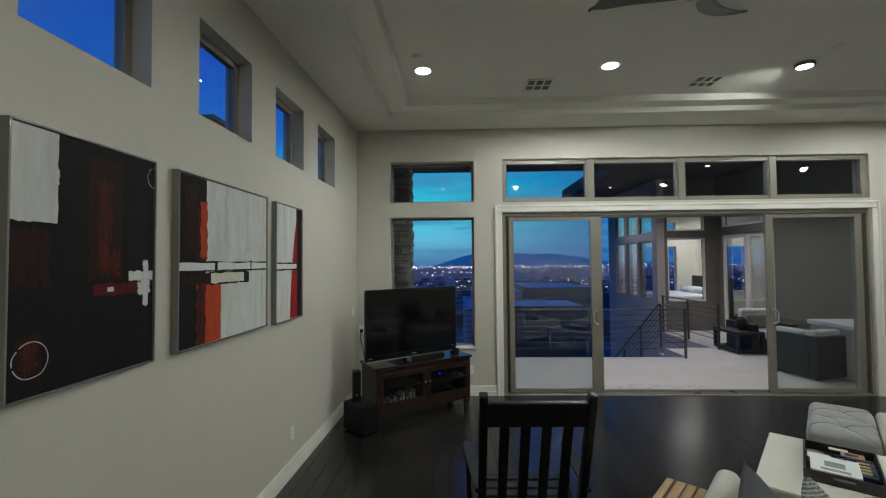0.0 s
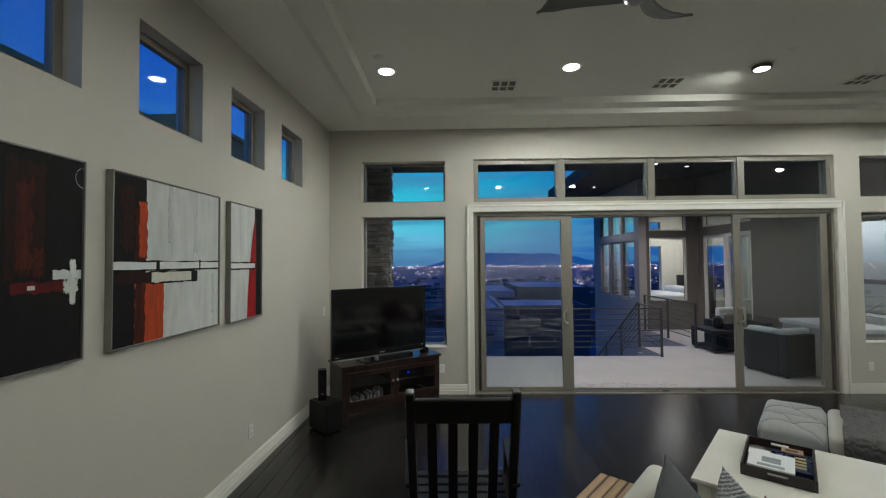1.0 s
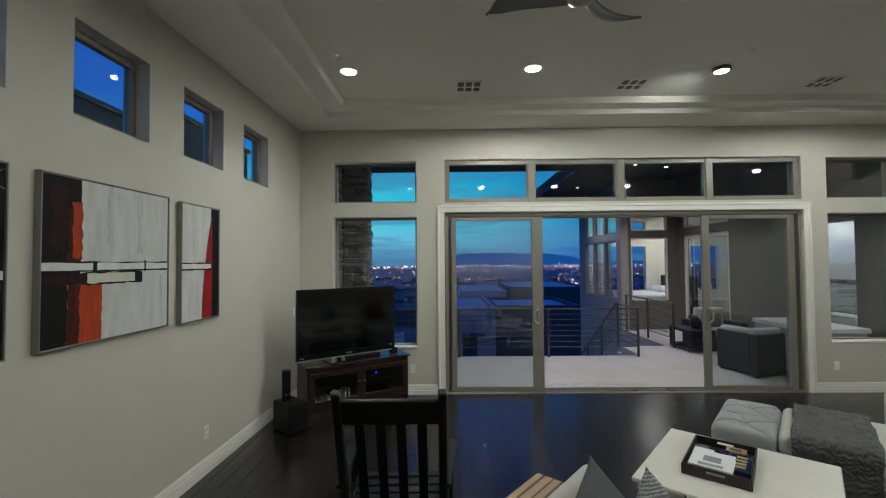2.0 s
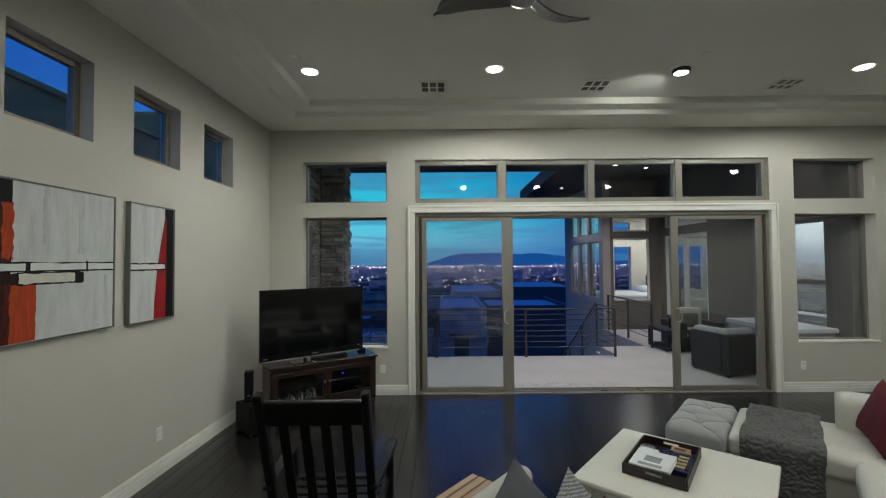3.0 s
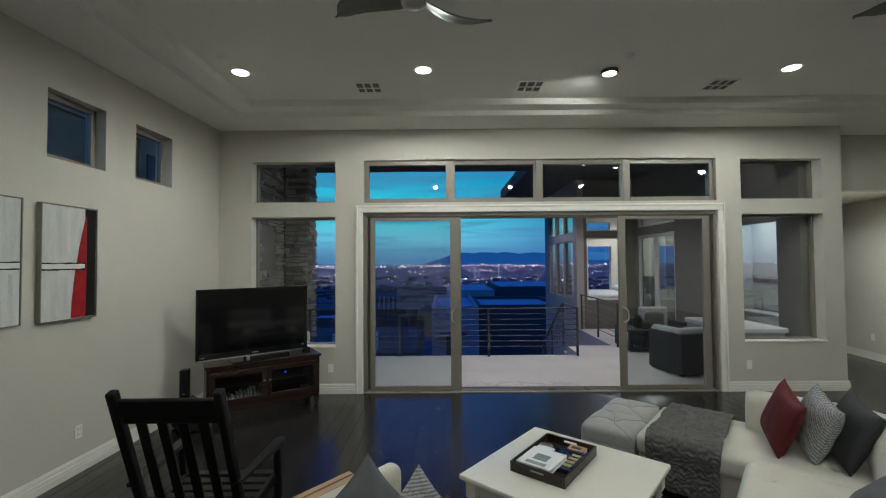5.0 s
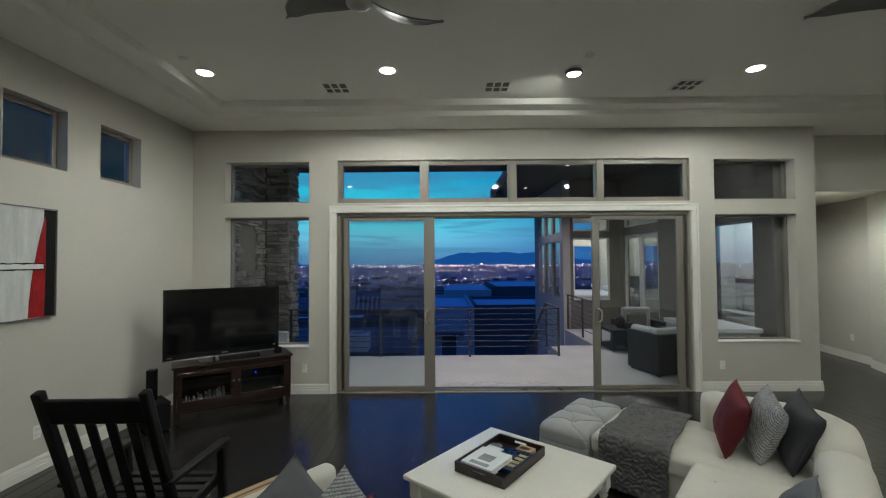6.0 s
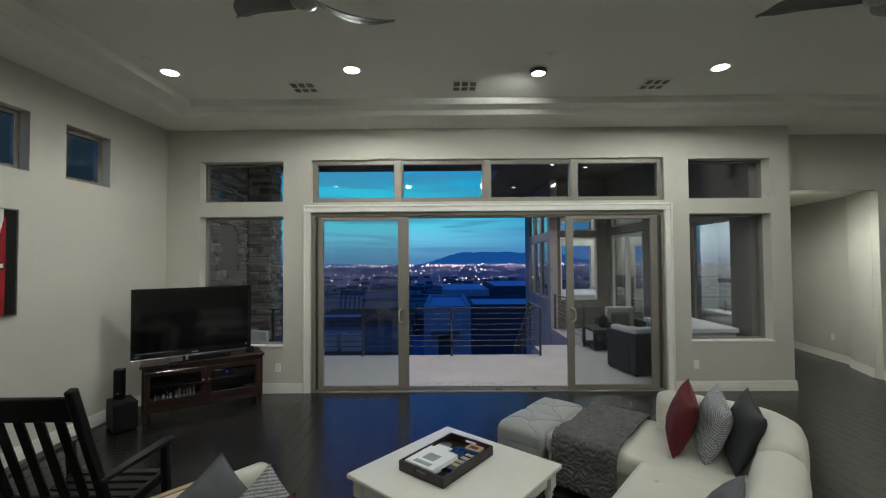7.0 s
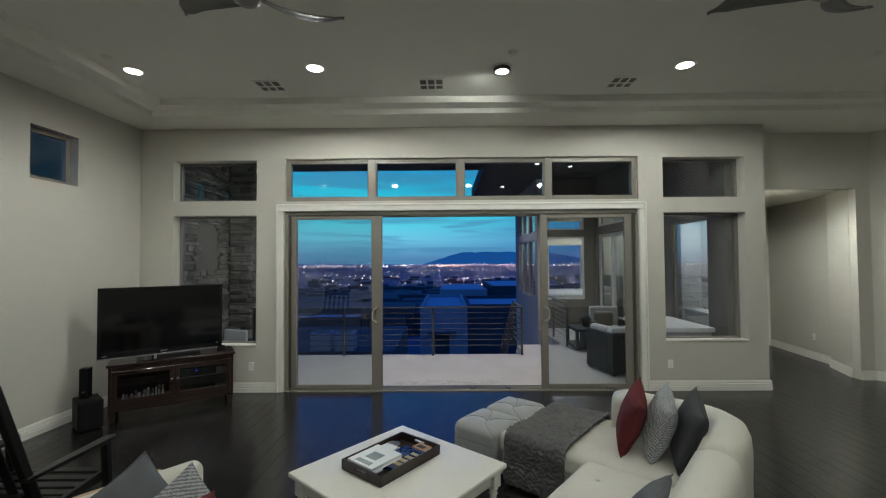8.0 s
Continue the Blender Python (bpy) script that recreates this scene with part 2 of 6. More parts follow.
def tube(points, r, n=8, bm=None, closed=False):
    """A round bar along a list of points."""
    bm = bm or bmesh.new()
    pts = [Vector(p) for p in points]
    rings = []
    for i, p in enumerate(pts):
        a, b = pts[max(i - 1, 0)], pts[min(i + 1, len(pts) - 1)]
        q = (b - a).to_track_quat("Z", "Y").to_matrix()
        rings.append([bm.verts.new(p + q @ Vector((r * math.cos(t), r * math.sin(t), 0))) for t in [2 * math.pi * k / n for k in range(n)]])
    for u, v in zip(rings, rings[1:]):
        for k in range(n):
            bm.faces.new((u[k], u[(k + 1) % n], v[(k + 1) % n], v[k]))
    bm.faces.new(rings[0][::-1])
    bm.faces.new(rings[-1])
    return bm


def lathe(profile, n=20, bm=None):
    """Turned form from (radius, height) pairs."""
    bm = bm or bmesh.new()
    rings = [[bm.verts.new((max(r, 1e-4) * math.cos(t), max(r, 1e-4) * math.sin(t), z)) for t in [2 * math.pi * k / n for k in range(n)]] for r, z in profile]
    for u, v in zip(rings, rings[1:]):
        for k in range(n):
            bm.faces.new((u[k], u[(k + 1) % n], v[(k + 1) % n], v[k]))
    bm.faces.new(rings[0][::-1])
    bm.faces.new(rings[-1])
    return bm


def prism(points, axis, d0, d1, bm=None):
    """A flat outline pushed through along an axis ('x', 'y' or 'z')."""
    bm = bm or bmesh.new()
    place = {"x": lambda p, d: (d, p[0], p[1]), "y": lambda p, d: (p[0], d, p[1]), "z": lambda p, d: (p[0], p[1], d)}[axis]
    u = [bm.verts.new(place(p, d0)) for p in points]
    v = [bm.verts.new(place(p, d1)) for p in points]
    bm.faces.new(u[::-1])
    bm.faces.new(v)
    for k in range(len(points)):
        j = (k + 1) % len(points)
        bm.faces.new((u[k], u[j], v[j], v[k]))
    return bm


def pierced(u0, u1, v0, v1, holes, place, d0, d1):
    """A wall from d0 to d1 with rectangular openings (u0, u1, v0, v1); place(u, v, d) lays it in the room."""
    us = sorted({u0, u1, *[h[0] for h in holes], *[h[1] for h in holes]})
    vs = sorted({v0, v1, *[h[2] for h in holes], *[h[3] for h in holes]})
    us, vs = [u for u in us if u0 <= u <= u1], [v for v in vs if v0 <= v <= v1]
    solid = lambda i, j: 0 <= i < len(us) - 1 and 0 <= j < len(vs) - 1 and not any(
        h[0] <= (us[i] + us[i + 1]) / 2 <= h[1] and h[2] <= (vs[j] + vs[j + 1]) / 2 <= h[3] for h in holes)
    bm, seen = bmesh.new(), {}
    def vert(u, v, d):
        key = (u, v, d)
        if key not in seen:
            seen[key] = bm.verts.new(place(u, v, d))
        return seen[key]
    for i in range(len(us) - 1):
        for j in range(len(vs) - 1):
            if not solid(i, j):
                continue
            a, b, c, e = us[i], us[i + 1], vs[j], vs[j + 1]
            for d in (d0, d1):
                bm.faces.new((vert(a, c, d), vert(b, c, d), vert(b, e, d), vert(a, e, d)))
            for di, dj, p, q in ((-1, 0, (a, c), (a, e)), (1, 0, (b, c), (b, e)), (0, -1, (a, c), (b, c)), (0, 1, (a, e), (b, e))):
                if not solid(i + di, j + dj):
                    bm.faces.new((vert(*p, d0), vert(*q, d0), vert(*q, d1), vert(*p, d1)))
    return bm


def soft_box(sx, sy, sz, r, n=12, buttons=(), depth=0.025, spread=0.07, puff=0.0, bm=None, move=(0, 0, 0)):
    """An upholstered block standing on z = 0 with rounded edges, buttons pulled into its top."""
    own = bmesh.new()
    bmesh.ops.create_cube(own, size=2)
    bmesh.ops.subdivide_edges(own, edges=own.edges[:], cuts=n, use_grid_fill=True)
    half = (sx / 2, sy / 2, sz / 2)
    def remap(s, h):
        k = 0.62
        a = abs(s)
        v = a / k * (h - r) if a < k else (h - r) + r * math.tan((a - k) / (1 - k) * math.pi / 4)
        return math.copysign(v, s)
    for v in own.verts:
        p = Vector([remap(c, h) for c, h in zip(v.co, half)])
        q = Vector([max(-(h - r), min(h - r, c)) for c, h in zip(p, half)])
        d = p - q
        p = q + d.normalized() * r if d.length > 1e-6 else p
        top = p.z > 0
        if top and puff:
            p.z += puff * (1 - (p.x / half[0]) ** 4) * (1 - (p.y / half[1]) ** 4)
        for bx, by in buttons:
            if p.z > half[2] - r * 1.1:
                p.z -= depth * math.exp(-((p.x - bx) ** 2 + (p.y - by) ** 2) / spread ** 2)
        p.z += half[2]
        v.co = p + Vector(move)
    if bm is None:
        return own
    tmp = bpy.data.meshes.new("tmp")
    own.to_mesh(tmp)
    own.free()
    bm.from_mesh(tmp)
    bpy.data.meshes.remove(tmp)
    return bm


def cushion_mesh(w, h, thick, n=18, seed=0, knit=0.0):
    """A stuffed square pillow standing on its lower edge in the xz plane, centred on y = 0."""
    bm = bmesh.new()
    grids = []
    for side in (-1, 1):
        g = []
        for i in range(n + 1):
            row = []
            for j in range(n + 1):
                u, v = 2 * i / n - 1, 2 * j / n - 1
                pinch_u = u * (1 - 0.11 * (1 - v * v))
                pinch_v = v * (1 - 0.11 * (1 - u * u))
                t = thick / 2 * max((1 - u * u) * (1 - v * v), 0) ** 0.4
                t += 0.012 * noise.noise(Vector((u * 2 + seed, v * 2, side)))  * (1 - u ** 4) * (1 - v ** 4)
                if knit:
                    t += knit * abs(math.sin(u * 15 + (j % 2) * 1.6)) * (1 - u ** 8) * (1 - v ** 8)
                row.append(bm.verts.new((pinch_u * w / 2, side * t, pinch_v * h / 2 + h / 2)))
            g.append(row)
        grids.append(g)
    for s, g in enumerate(grids):
        for i in range(n):
            for j in range(n):
                f = (g[i][j], g[i + 1][j], g[i + 1][j + 1], g[i][j + 1])
                bm.faces.new(f if s else f[::-1])
    bmesh.ops.remove_doubles(bm, verts=bm.verts[:], dist=0.0008)
    return bm


def bar(x0, x1, y0, y1, z0, z1):
    return cuboid(x0, x1, y0, y1, z0, z1, min(abs(x1 - x0), abs(y1 - y0), abs(z1 - z0)) * 0.12)


# ---- living room: walls ----
N0, N1 = 5.85, 6.09        # inner and outer face of the window wall
W1 = -1.95                 # outer limit of the room to the west
WM = pose(-1.65, 0, 0, 0, 0, -1.86)   # picture wall, slightly out of square: its own y runs along it, its x into the room
SOF = 3.67                 # soffit round the tray ceiling

LWIN = [(-1.01, 0.165, 2.652, 3.222), (-1.01, 0.165, 0.635, 2.448)]
RWIN = [(5.828, 6.955, 2.655, 3.218), (5.828, 6.955, 0.672, 2.447)]
TRANSOM = (0.56, 5.485, 2.64, 3.24)
DOORWAY = (0.55, 5.48, -0.2, 2.50)
CLERE = [(1.43, 2.045), (2.41, 3.005), (3.38, 3.95), (4.32, 4.875)]

part("wall_north", pierced(W1, 7.23, -0.2, 4.1, [*LWIN, *RWIN, TRANSOM, DOORWAY], lambda u, v, d: (u, d, v), N0, N1), WALL,
     label="greige painted wall with windows and sliding doors", kind="structure")
part("wall_west", pierced(-4.25, N0 - 0.006, -0.2, 4.1, [(a, b, 2.695, 3.268) for a, b in CLERE], lambda u, v, d: (d, u, v), 0, -0.2), WALL,
     label="greige painted wall with four small high windows", kind="structure", at=WM)
# set-back wall with the hall opening, and the closing walls of the room
part("wall_hall", pierced(7.23, 9.12, -0.2, 4.1, [(7.42, 8.91, -0.2, 2.83)], lambda u, v, d: (u, d, v), 6.30, 6.42), WALL,
     label="greige set-back wall round the hall opening", kind="structure")
part("wall_return", cuboid(7.10, 7.228, 6.092, 6.418, -0.2, 4.1), WALL, label="greige wall end", kind="structure")
part("wall_angled", prism([(9.12, 6.30), (10.1, 5.35), (10.22, 5.45), (9.12, 6.42)], "z", -0.2, 4.1), WALL, label="greige angled wall", kind="structure")
part("wall_east", cuboid(10.1, 10.25, -4.2, 5.35, -0.2, 4.1), WALL, label="greige painted wall", kind="structure")
part("wall_south", cuboid(W1, 10.25, -4.35, -4.2, -0.2, 4.1), WALL, label="greige painted wall", kind="structure")
part("hall_wall", prism([(8.91, 6.425), (9.15, 7.05), (9.27, 7.02), (9.62, 9.6), (9.8, 9.6), (9.8, 6.425)], "z", -0.2, 2.95), WALL, label="greige hall side wall", kind="structure")
part("hall_wall_end", cuboid(7.9, 9.6, 9.6, 9.72, -0.2, 2.95), WALL, label="greige hall end wall", kind="structure")
part("hall_wall_inner", prism([(7.30, 6.425), (7.42, 6.425), (8.30, 7.40), (8.30, 9.6), (8.20, 9.6), (8.20, 7.44)], "z", -0.2, 2.95), WALL, label="greige hall wall", kind="structure")
part("hall_ceiling", cuboid(7.23, 9.8, 6.425, 9.72, 2.86, 3.0), CEILM, label="flat painted hall ceiling", kind="structure")


def build_ceiling():
    """Soffit, two shallow coved risers and the raised field, as one mesh with its upper side."""
    bm = bmesh.new()
    loops = [((W1, 10.25, -4.35, 6.6), SOF), ((-0.945, 9.0, -3.5, 5.31), SOF), ((-0.94, 8.995, -3.495, 5.305), SOF - 0.006), ((-0.925, 8.98, -3.48, 5.29), SOF - 0.004), ((-0.90, 8.955, -3.455, 5.262), SOF + 0.05),
             ((-0.69, 8.75, -3.25, 5.08), SOF + 0.052), ((-0.685, 8.745, -3.245, 5.075), SOF + 0.046), ((-0.67, 8.73, -3.23, 5.06), SOF + 0.048), ((-0.645, 8.705, -3.205, 5.032), CEIL)]
    rings = [[bm.verts.new((x, y, z)) for x, y in ((q[0], q[2]), (q[1], q[2]), (q[1], q[3]), (q[0], q[3]))] for q, z in loops]
    for u, v in zip(rings, rings[1:]):
        for k in range(4):
            bm.faces.new((u[k], u[(k + 1) % 4], v[(k + 1) % 4], v[k]))
    bm.faces.new(rings[-1])
    q = loops[0][0]
    top = [bm.verts.new((x, y, 4.0)) for x, y in ((q[0], q[2]), (q[1], q[2]), (q[1], q[3]), (q[0], q[3]))]
    for k in range(4):
        bm.faces.new((rings[0][k], rings[0][(k + 1) % 4], top[(k + 1) % 4], top[k]))
    bm.faces.new(top)
    return part("ceiling", bm, CEILM, label="painted tray ceiling with two shallow steps", kind="structure")


build_ceiling()


def skirting(name, x0, y0, x1, y1, inward, h=0.135):
    """Stepped white baseboard from one floor point to another; inward is the side of the room."""
    a, b = Vector((x0, y0, 0)), Vector((x1, y1, 0))
    n = Vector((*inward, 0)).normalized()
    prof = [(0, 0), (0.022, 0), (0.022, h * 0.42), (0.017, h * 0.45), (0.019, h * 0.50), (0.017, h * 0.66), (0.012, h * 0.69), (0.014, h * 0.74), (0.011, h * 0.88), (0.005, h), (0, h)]
    bm = bmesh.new()
    u = [bm.verts.new(a + n * d + Vector((0, 0, z))) for d, z in prof]
    v = [bm.verts.new(b + n * d + Vector((0, 0, z))) for d, z in prof]
    bm.faces.new(u)
    bm.faces.new(v[::-1])
    for k in range(len(prof)):
        j = (k + 1) % len(prof)
        bm.faces.new((u[k], u[j], v[j], v[k]))
    return part(name, bm, TRIM, label="white stepped baseboard", kind="structure")


WA, WB = WM @ Vector((0.001, -4.2, 0)), WM @ Vector((0.001, N0 - 0.026, 0))
skirting("baseboard", WA.x, WA.y, WB.x, WB.y, (1, -0.0325))
skirting("baseboard", WB.x + 0.024, N0 - 0.001, 0.455, N0 - 0.001, (0, -1))
skirting("baseboard", 5.585, N0 - 0.001, 7.25, N0 - 0.001, (0, -1))
skirting("baseboard", 7.231, N0 - 0.02, 7.231, 6.29, (1, 0))
skirting("baseboard", 8.915, 6.299, 9.12, 6.299, (0, -1))
skirting("baseboard", 8.909, 6.425, 9.149, 7.05, (-1, 0.3))
skirting("baseboard", 9.268, 7.03, 9.618, 9.58, (-1, 0.12))
skirting("baseboard", 9.13, 6.285, 10.09, 5.35, (-0.7, -0.7))


# ---- windows and the sliding door ----
def sash(parent, place, u0, u1, v0, v1, d, w, depth, material, pane):
    """Frame of four bars and a pane; place(u, v, d) as for the walls."""
    def block(name, a, b, c, e, d0, d1, m):
        bm = bmesh.new()
        p, q = Vector(place(a, c, d0)), Vector(place(b, e, d1))
        lo, hi = [min(i, j) for i, j in zip(p, q)], [max(i, j) for i, j in zip(p, q)]
        cuboid(lo[0], hi[0], lo[1], hi[1], lo[2], hi[2], 0.003 if m is not pane else 0, bm=bm)
        ob = part(name, bm, m, parent)
        if m is pane:
            ob.visible_shadow = False
        return ob
    block("frame_bar", u0, u0 + w, v0, v1, d - depth / 2, d + depth / 2, material)
    block("frame_bar", u1 - w, u1, v0, v1, d - depth / 2, d + depth / 2, material)
    block("frame_bar", u0 + w, u1 - w, v1 - w, v1, d - depth / 2, d + depth / 2, material)
    block("frame_bar", u0 + w, u1 - w, v0, v0 + w, d - depth / 2, d + depth / 2, material)
    block("pane", u0 + w, u1 - w, v0 + w, v1 - w, d - 0.004, d + 0.004, pane)


north = lambda u, v, d: (u, d, v)
west = lambda u, v, d: (d, u, v)
for k, (a, b, c, e) in enumerate([*LWIN, *RWIN], 1):
    w = thing(f"window_{k}", Matrix.Identity(4), "fixed window pane in a thin taupe frame", "window", kind="structure")
    sash(w, north, a + 0.001, b - 0.001, c + 0.001, e - 0.001, 6.035, 0.028, 0.07, TAUPE, PANE)
    if e < 2.5:
        part("sill", cuboid(a - 0.0, b + 0.012, N0 - 0.015, 5.998, c - 0.004, c + 0.014, 0.004), TRIM, w, "white painted sill")
for k, (a, b) in enumerate(CLERE, 5):
    w = thing(f"window_{k}", WM, "small square high window in a dark frame", "window", group="high windows", kind="structure")
    sash(w, west, a + 0.001, b - 0.001, 2.696, 3.267, -0.125, 0.05, 0.05, TAUPE, PANE)

tr = thing("window_9", Matrix.Identity(4), "row of four transom panes in taupe frames", "window", kind="structure")
for a, b in ((0.561, 1.775), (1.775, 3.019), (3.019, 4.245), (4.245, 5.484)):
    sash(tr, north, a, b, 2.641, 3.239, 5.94, 0.064, 0.08, TAUPE, PANE)
for x in (1.775, 3.019, 4.245):
    part("mullion", cuboid(x - 0.045, x + 0.045, 5.880, 5.8995, 2.644, 3.236, 0.004), TAUPE, tr)

cas = thing("trim_1", Matrix.Identity(4), "white stepped casing round the sliding doors", "trim", kind="structure")
for x0, x1, z0, z1 in ((0.468, 0.549, 0.0, 2.50), (5.481, 5.562, 0.0, 2.50), (0.468, 5.562, 2.502, 2.580)):
    part("casing_board", cuboid(x0, x1, N0 - 0.03, N0 - 0.001, z0, z1, 0.006, 2), TRIM, cas)
for x0, x1, z0, z1 in ((0.45, 0.482, 0.0, 2.598), (5.548, 5.58, 0.0, 2.598), (0.482, 5.548, 2.568, 2.598)):
    part("casing_bead", cuboid(x0, x1, N0 - 0.042, N0 - 0.0015, z0, z1, 0.008, 2), TRIM, cas)

HANDLEM = mat("pale_taupe_handle", (0.42, 0.39, 0.34), 0.4, 0.1, vary=0.05)
door = thing("door_1", Matrix.Identity(4), "wide taupe aluminium sliding glass doors, centre open", "door", kind="structure")
part("jamb", cuboid(0.551, 0.60, 5.87, 6.085, 0, 2.45, 0.003), TAUPE, door)
part("jamb", cuboid(5.445, 5.479, 5.87, 6.085, 0, 2.45, 0.003), TAUPE, door)
part("head", cuboid(0.551, 5.479, 5.87, 6.085, 2.452, 2.499, 0.003), TAUPE, door)
for y in (5.90, 5.965, 6.03):
    part("head_track", cuboid(0.601, 5.444, y - 0.006, y + 0.006, 2.425, 2.451), TAUPE_D, door)
part("track_jamb", cuboid(0.601, 0.640, 5.93, 6.06, 0.03, 2.44, 0.002), TAUPE_D, door, "dark side track")
part("track_jamb", cuboid(5.40, 5.444, 5.93, 6.06, 0.03, 2.44, 0.002), TAUPE_D, door, "dark side track")
part("threshold", cuboid(0.551, 5.479, 5.84, 6.10, -0.03, 0.012, 0.004), TAUPE, door)
for y in (5.90, 5.965, 6.03):
    part("threshold_rail", cuboid(0.601, 5.444, y - 0.005, y + 0.005, 0.0125, 0.026), NICKEL, door, "bright metal rail")


def door_panel(x0, x1, y, wide_left):
    wl, wr = (0.07, 0.15) if not wide_left else (0.10, 0.095)
    body = bmesh.new()
    for a, b, c, e in ((x0, x0 + wl, 0.028, 2.43), (x1 - wr, x1, 0.028, 2.43), (x0 + wl, x1 - wr, 2.385, 2.43), (x0 + wl, x1 - wr, 0.028, 0.085)):
        cuboid(a, b, y - 0.022, y + 0.022, c, e, 0.004, bm=body)
    panel = part("panel_frame", body, TAUPE, door)
    p = part("pane", cuboid(x0 + wl, x1 - wr, y - 0.004, y + 0.004, 0.085, 2.385), PANE_D, panel)
    p.visible_shadow = False
    hx = x1 - wr / 2 if not wide_left else x0 + wl / 2
    s = 1 if wide_left else -1
    part("handle_plate", cuboid(hx - 0.02, hx + 0.02, y - 0.03, y - 0.022, 0.93, 1.17, 0.003), TAUPE, panel)
    part("handle", tube([(hx, y - 0.03, 0.955), (hx + s * 0.025, y - 0.055, 0.96), (hx + s * 0.055, y - 0.06, 0.99), (hx + s * 0.058, y - 0.06, 1.05), (hx + s * 0.055, y - 0.06, 1.11), (hx + s * 0.025, y - 0.055, 1.14), (hx, y - 0.03, 1.145)], 0.012), HANDLEM, panel, "taupe curved pull")


door_panel(0.642, 1.915, 5.905, False)
door_panel(4.122, 5.393, 5.905, True)
# a second leaf parked behind each front leaf
for a, b in ((0.642, 0.70), (5.335, 5.398)):
    part("parked_leaf_stile", cuboid(a, b, 5.95, 5.99, 0.028, 2.43, 0.003), TAUPE, door)


# ---- covered terrace ----
T = -0.05
part("terrace_floor", prism([(-1.9, 6.10), (7.0, 6.10), (7.0, 11.5), (5.34, 11.5), (5.34, 9.25), (4.34, 9.25), (4.34, 8.36), (-1.9, 8.36)], "z", T - 0.3, T), CONCRETE,
     label="pale smooth concrete terrace floor", kind="structure")
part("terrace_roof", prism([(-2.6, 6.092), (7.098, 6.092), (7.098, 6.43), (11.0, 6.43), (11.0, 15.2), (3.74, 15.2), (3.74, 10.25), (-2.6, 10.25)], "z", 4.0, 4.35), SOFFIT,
     label="plastered terrace soffit, darkened as unlit", kind="structure")

# the stone wall and its pier
stone_wall = part("stone_wall", cuboid(-1.95, -1.52, 6.10, 8.28, T - 2, 3.99), MORTAR, label="stacked ledge-stone wall with a niche", kind="structure")
pier = part("stone_pier", cuboid(-1.95, -1.03, 8.282, 8.72, T - 3, 3.99), MORTAR, label="stacked ledge-stone pier", kind="structure")


def stone_mesh(seed):
    """One rough ledge stone of unit size, its front towards +x."""
    rnd = random.Random(seed)
    bm = bmesh.new()
    bmesh.ops.create_cube(bm, size=1)
    for v in bm.verts:
        if v.co.x > 0:
            v.co += Vector((rnd.uniform(-0.35, 0.1), rnd.uniform(-0.05, 0.05), rnd.uniform(-0.12, 0.12)))
    front = max(bm.faces, key=lambda f: f.calc_center_median().x)
    r = bmesh.ops.inset_individual(bm, faces=[front], thickness=0.1)
    for v in front.verts:
        v.co.x += rnd.uniform(0.05, 0.3)
    return finish("ledge_stone", bm, STONE)


STONES = [stone_mesh(k) for k in range(10)]


def stone_courses(parent, along, start, end, z0, z1, turn, rnd, skip=None):
    z = z0
    while z < z1:
        h = min(rnd.choice((0.05, 0.06, 0.06, 0.075, 0.09, 0.115)), z1 - z)
        s = start + rnd.uniform(-0.15, 0)
        while s < end:
            w = rnd.uniform(0.16, 0.42) if h < 0.11 else rnd.uniform(0.16, 0.3)
            a, b = max(s, start), min(s + w, end)
            s += w
            if b - a < 0.04 or (skip and skip[0] < (a + b) / 2 < skip[1] and skip[2] < z + h / 2 < skip[3]):
                continue
            ob = new("stone", rnd.choice(STONES))
            ob.parent = parent
            p = along((a + b) / 2)
            dp = rnd.uniform(0.05, 0.10)
            ob.matrix_basis = Matrix.Translation((p[0], p[1], z + h / 2)) @ pose(0, 0, 0, 0, 0, turn) @ Matrix.Diagonal((dp, (b - a) - 0.010, h - 0.010, 1))
        z += h


# ---- stairs down beside the terrace, with rails ----
stairs = thing("stairs", Matrix.Identity(4), "concrete outdoor stairs going down beside the terrace", "stairs", kind="structure")
for k in range(12):
    part("step", cuboid(4.36, 5.32, 9.26 + 0.28 * k, 9.26 + 0.28 * (k + 1), T - 0.18 * (k + 1) - 0.5, T - 0.18 * (k + 1), 0.006), CONCRETE, stairs)
part("stair_wall", cuboid(5.30, 5.342, 9.25, 11.49, -4, T + 0.0), STUCCO_LIGHT, stairs)


def rail(points, posts, label, rows=8):
    """An iron rail: flat top bar, posts and thin round rods between floor and top."""
    th = thing("terrace_rail", Matrix.Identity(4), label, "railing", group="terrace rails")
    tops = [Vector(p) for p in points]
    for a, b in zip(tops, tops[1:]):
        d = (b - a)
        ang = math.degrees(math.atan2(d.y, d.x))
        bm = cuboid(-d.length / 2 - 0.02, d.length / 2 + 0.02, -0.022, 0.022, -0.012, 0.012, 0.003)
        tilt = -math.degrees(math.asin(d.z / d.length))
        part("top_bar", bm, IRON, th, at=Matrix.Translation((a + b) / 2) @ pose(0, 0, 0, 0, tilt, ang))
        for r in range(1, rows):
            off = Vector((0, 0, -0.105 * r))
            part("rod", tube([a + off, b + off], 0.008, 6), IRON, th)
    for x, y, z in posts:
        part("post", cuboid(x - 0.02, x + 0.02, y - 0.02, y + 0.02, z - 0.93, z - 0.012, 0.003), IRON, th)
    return th


RT = T + 0.93
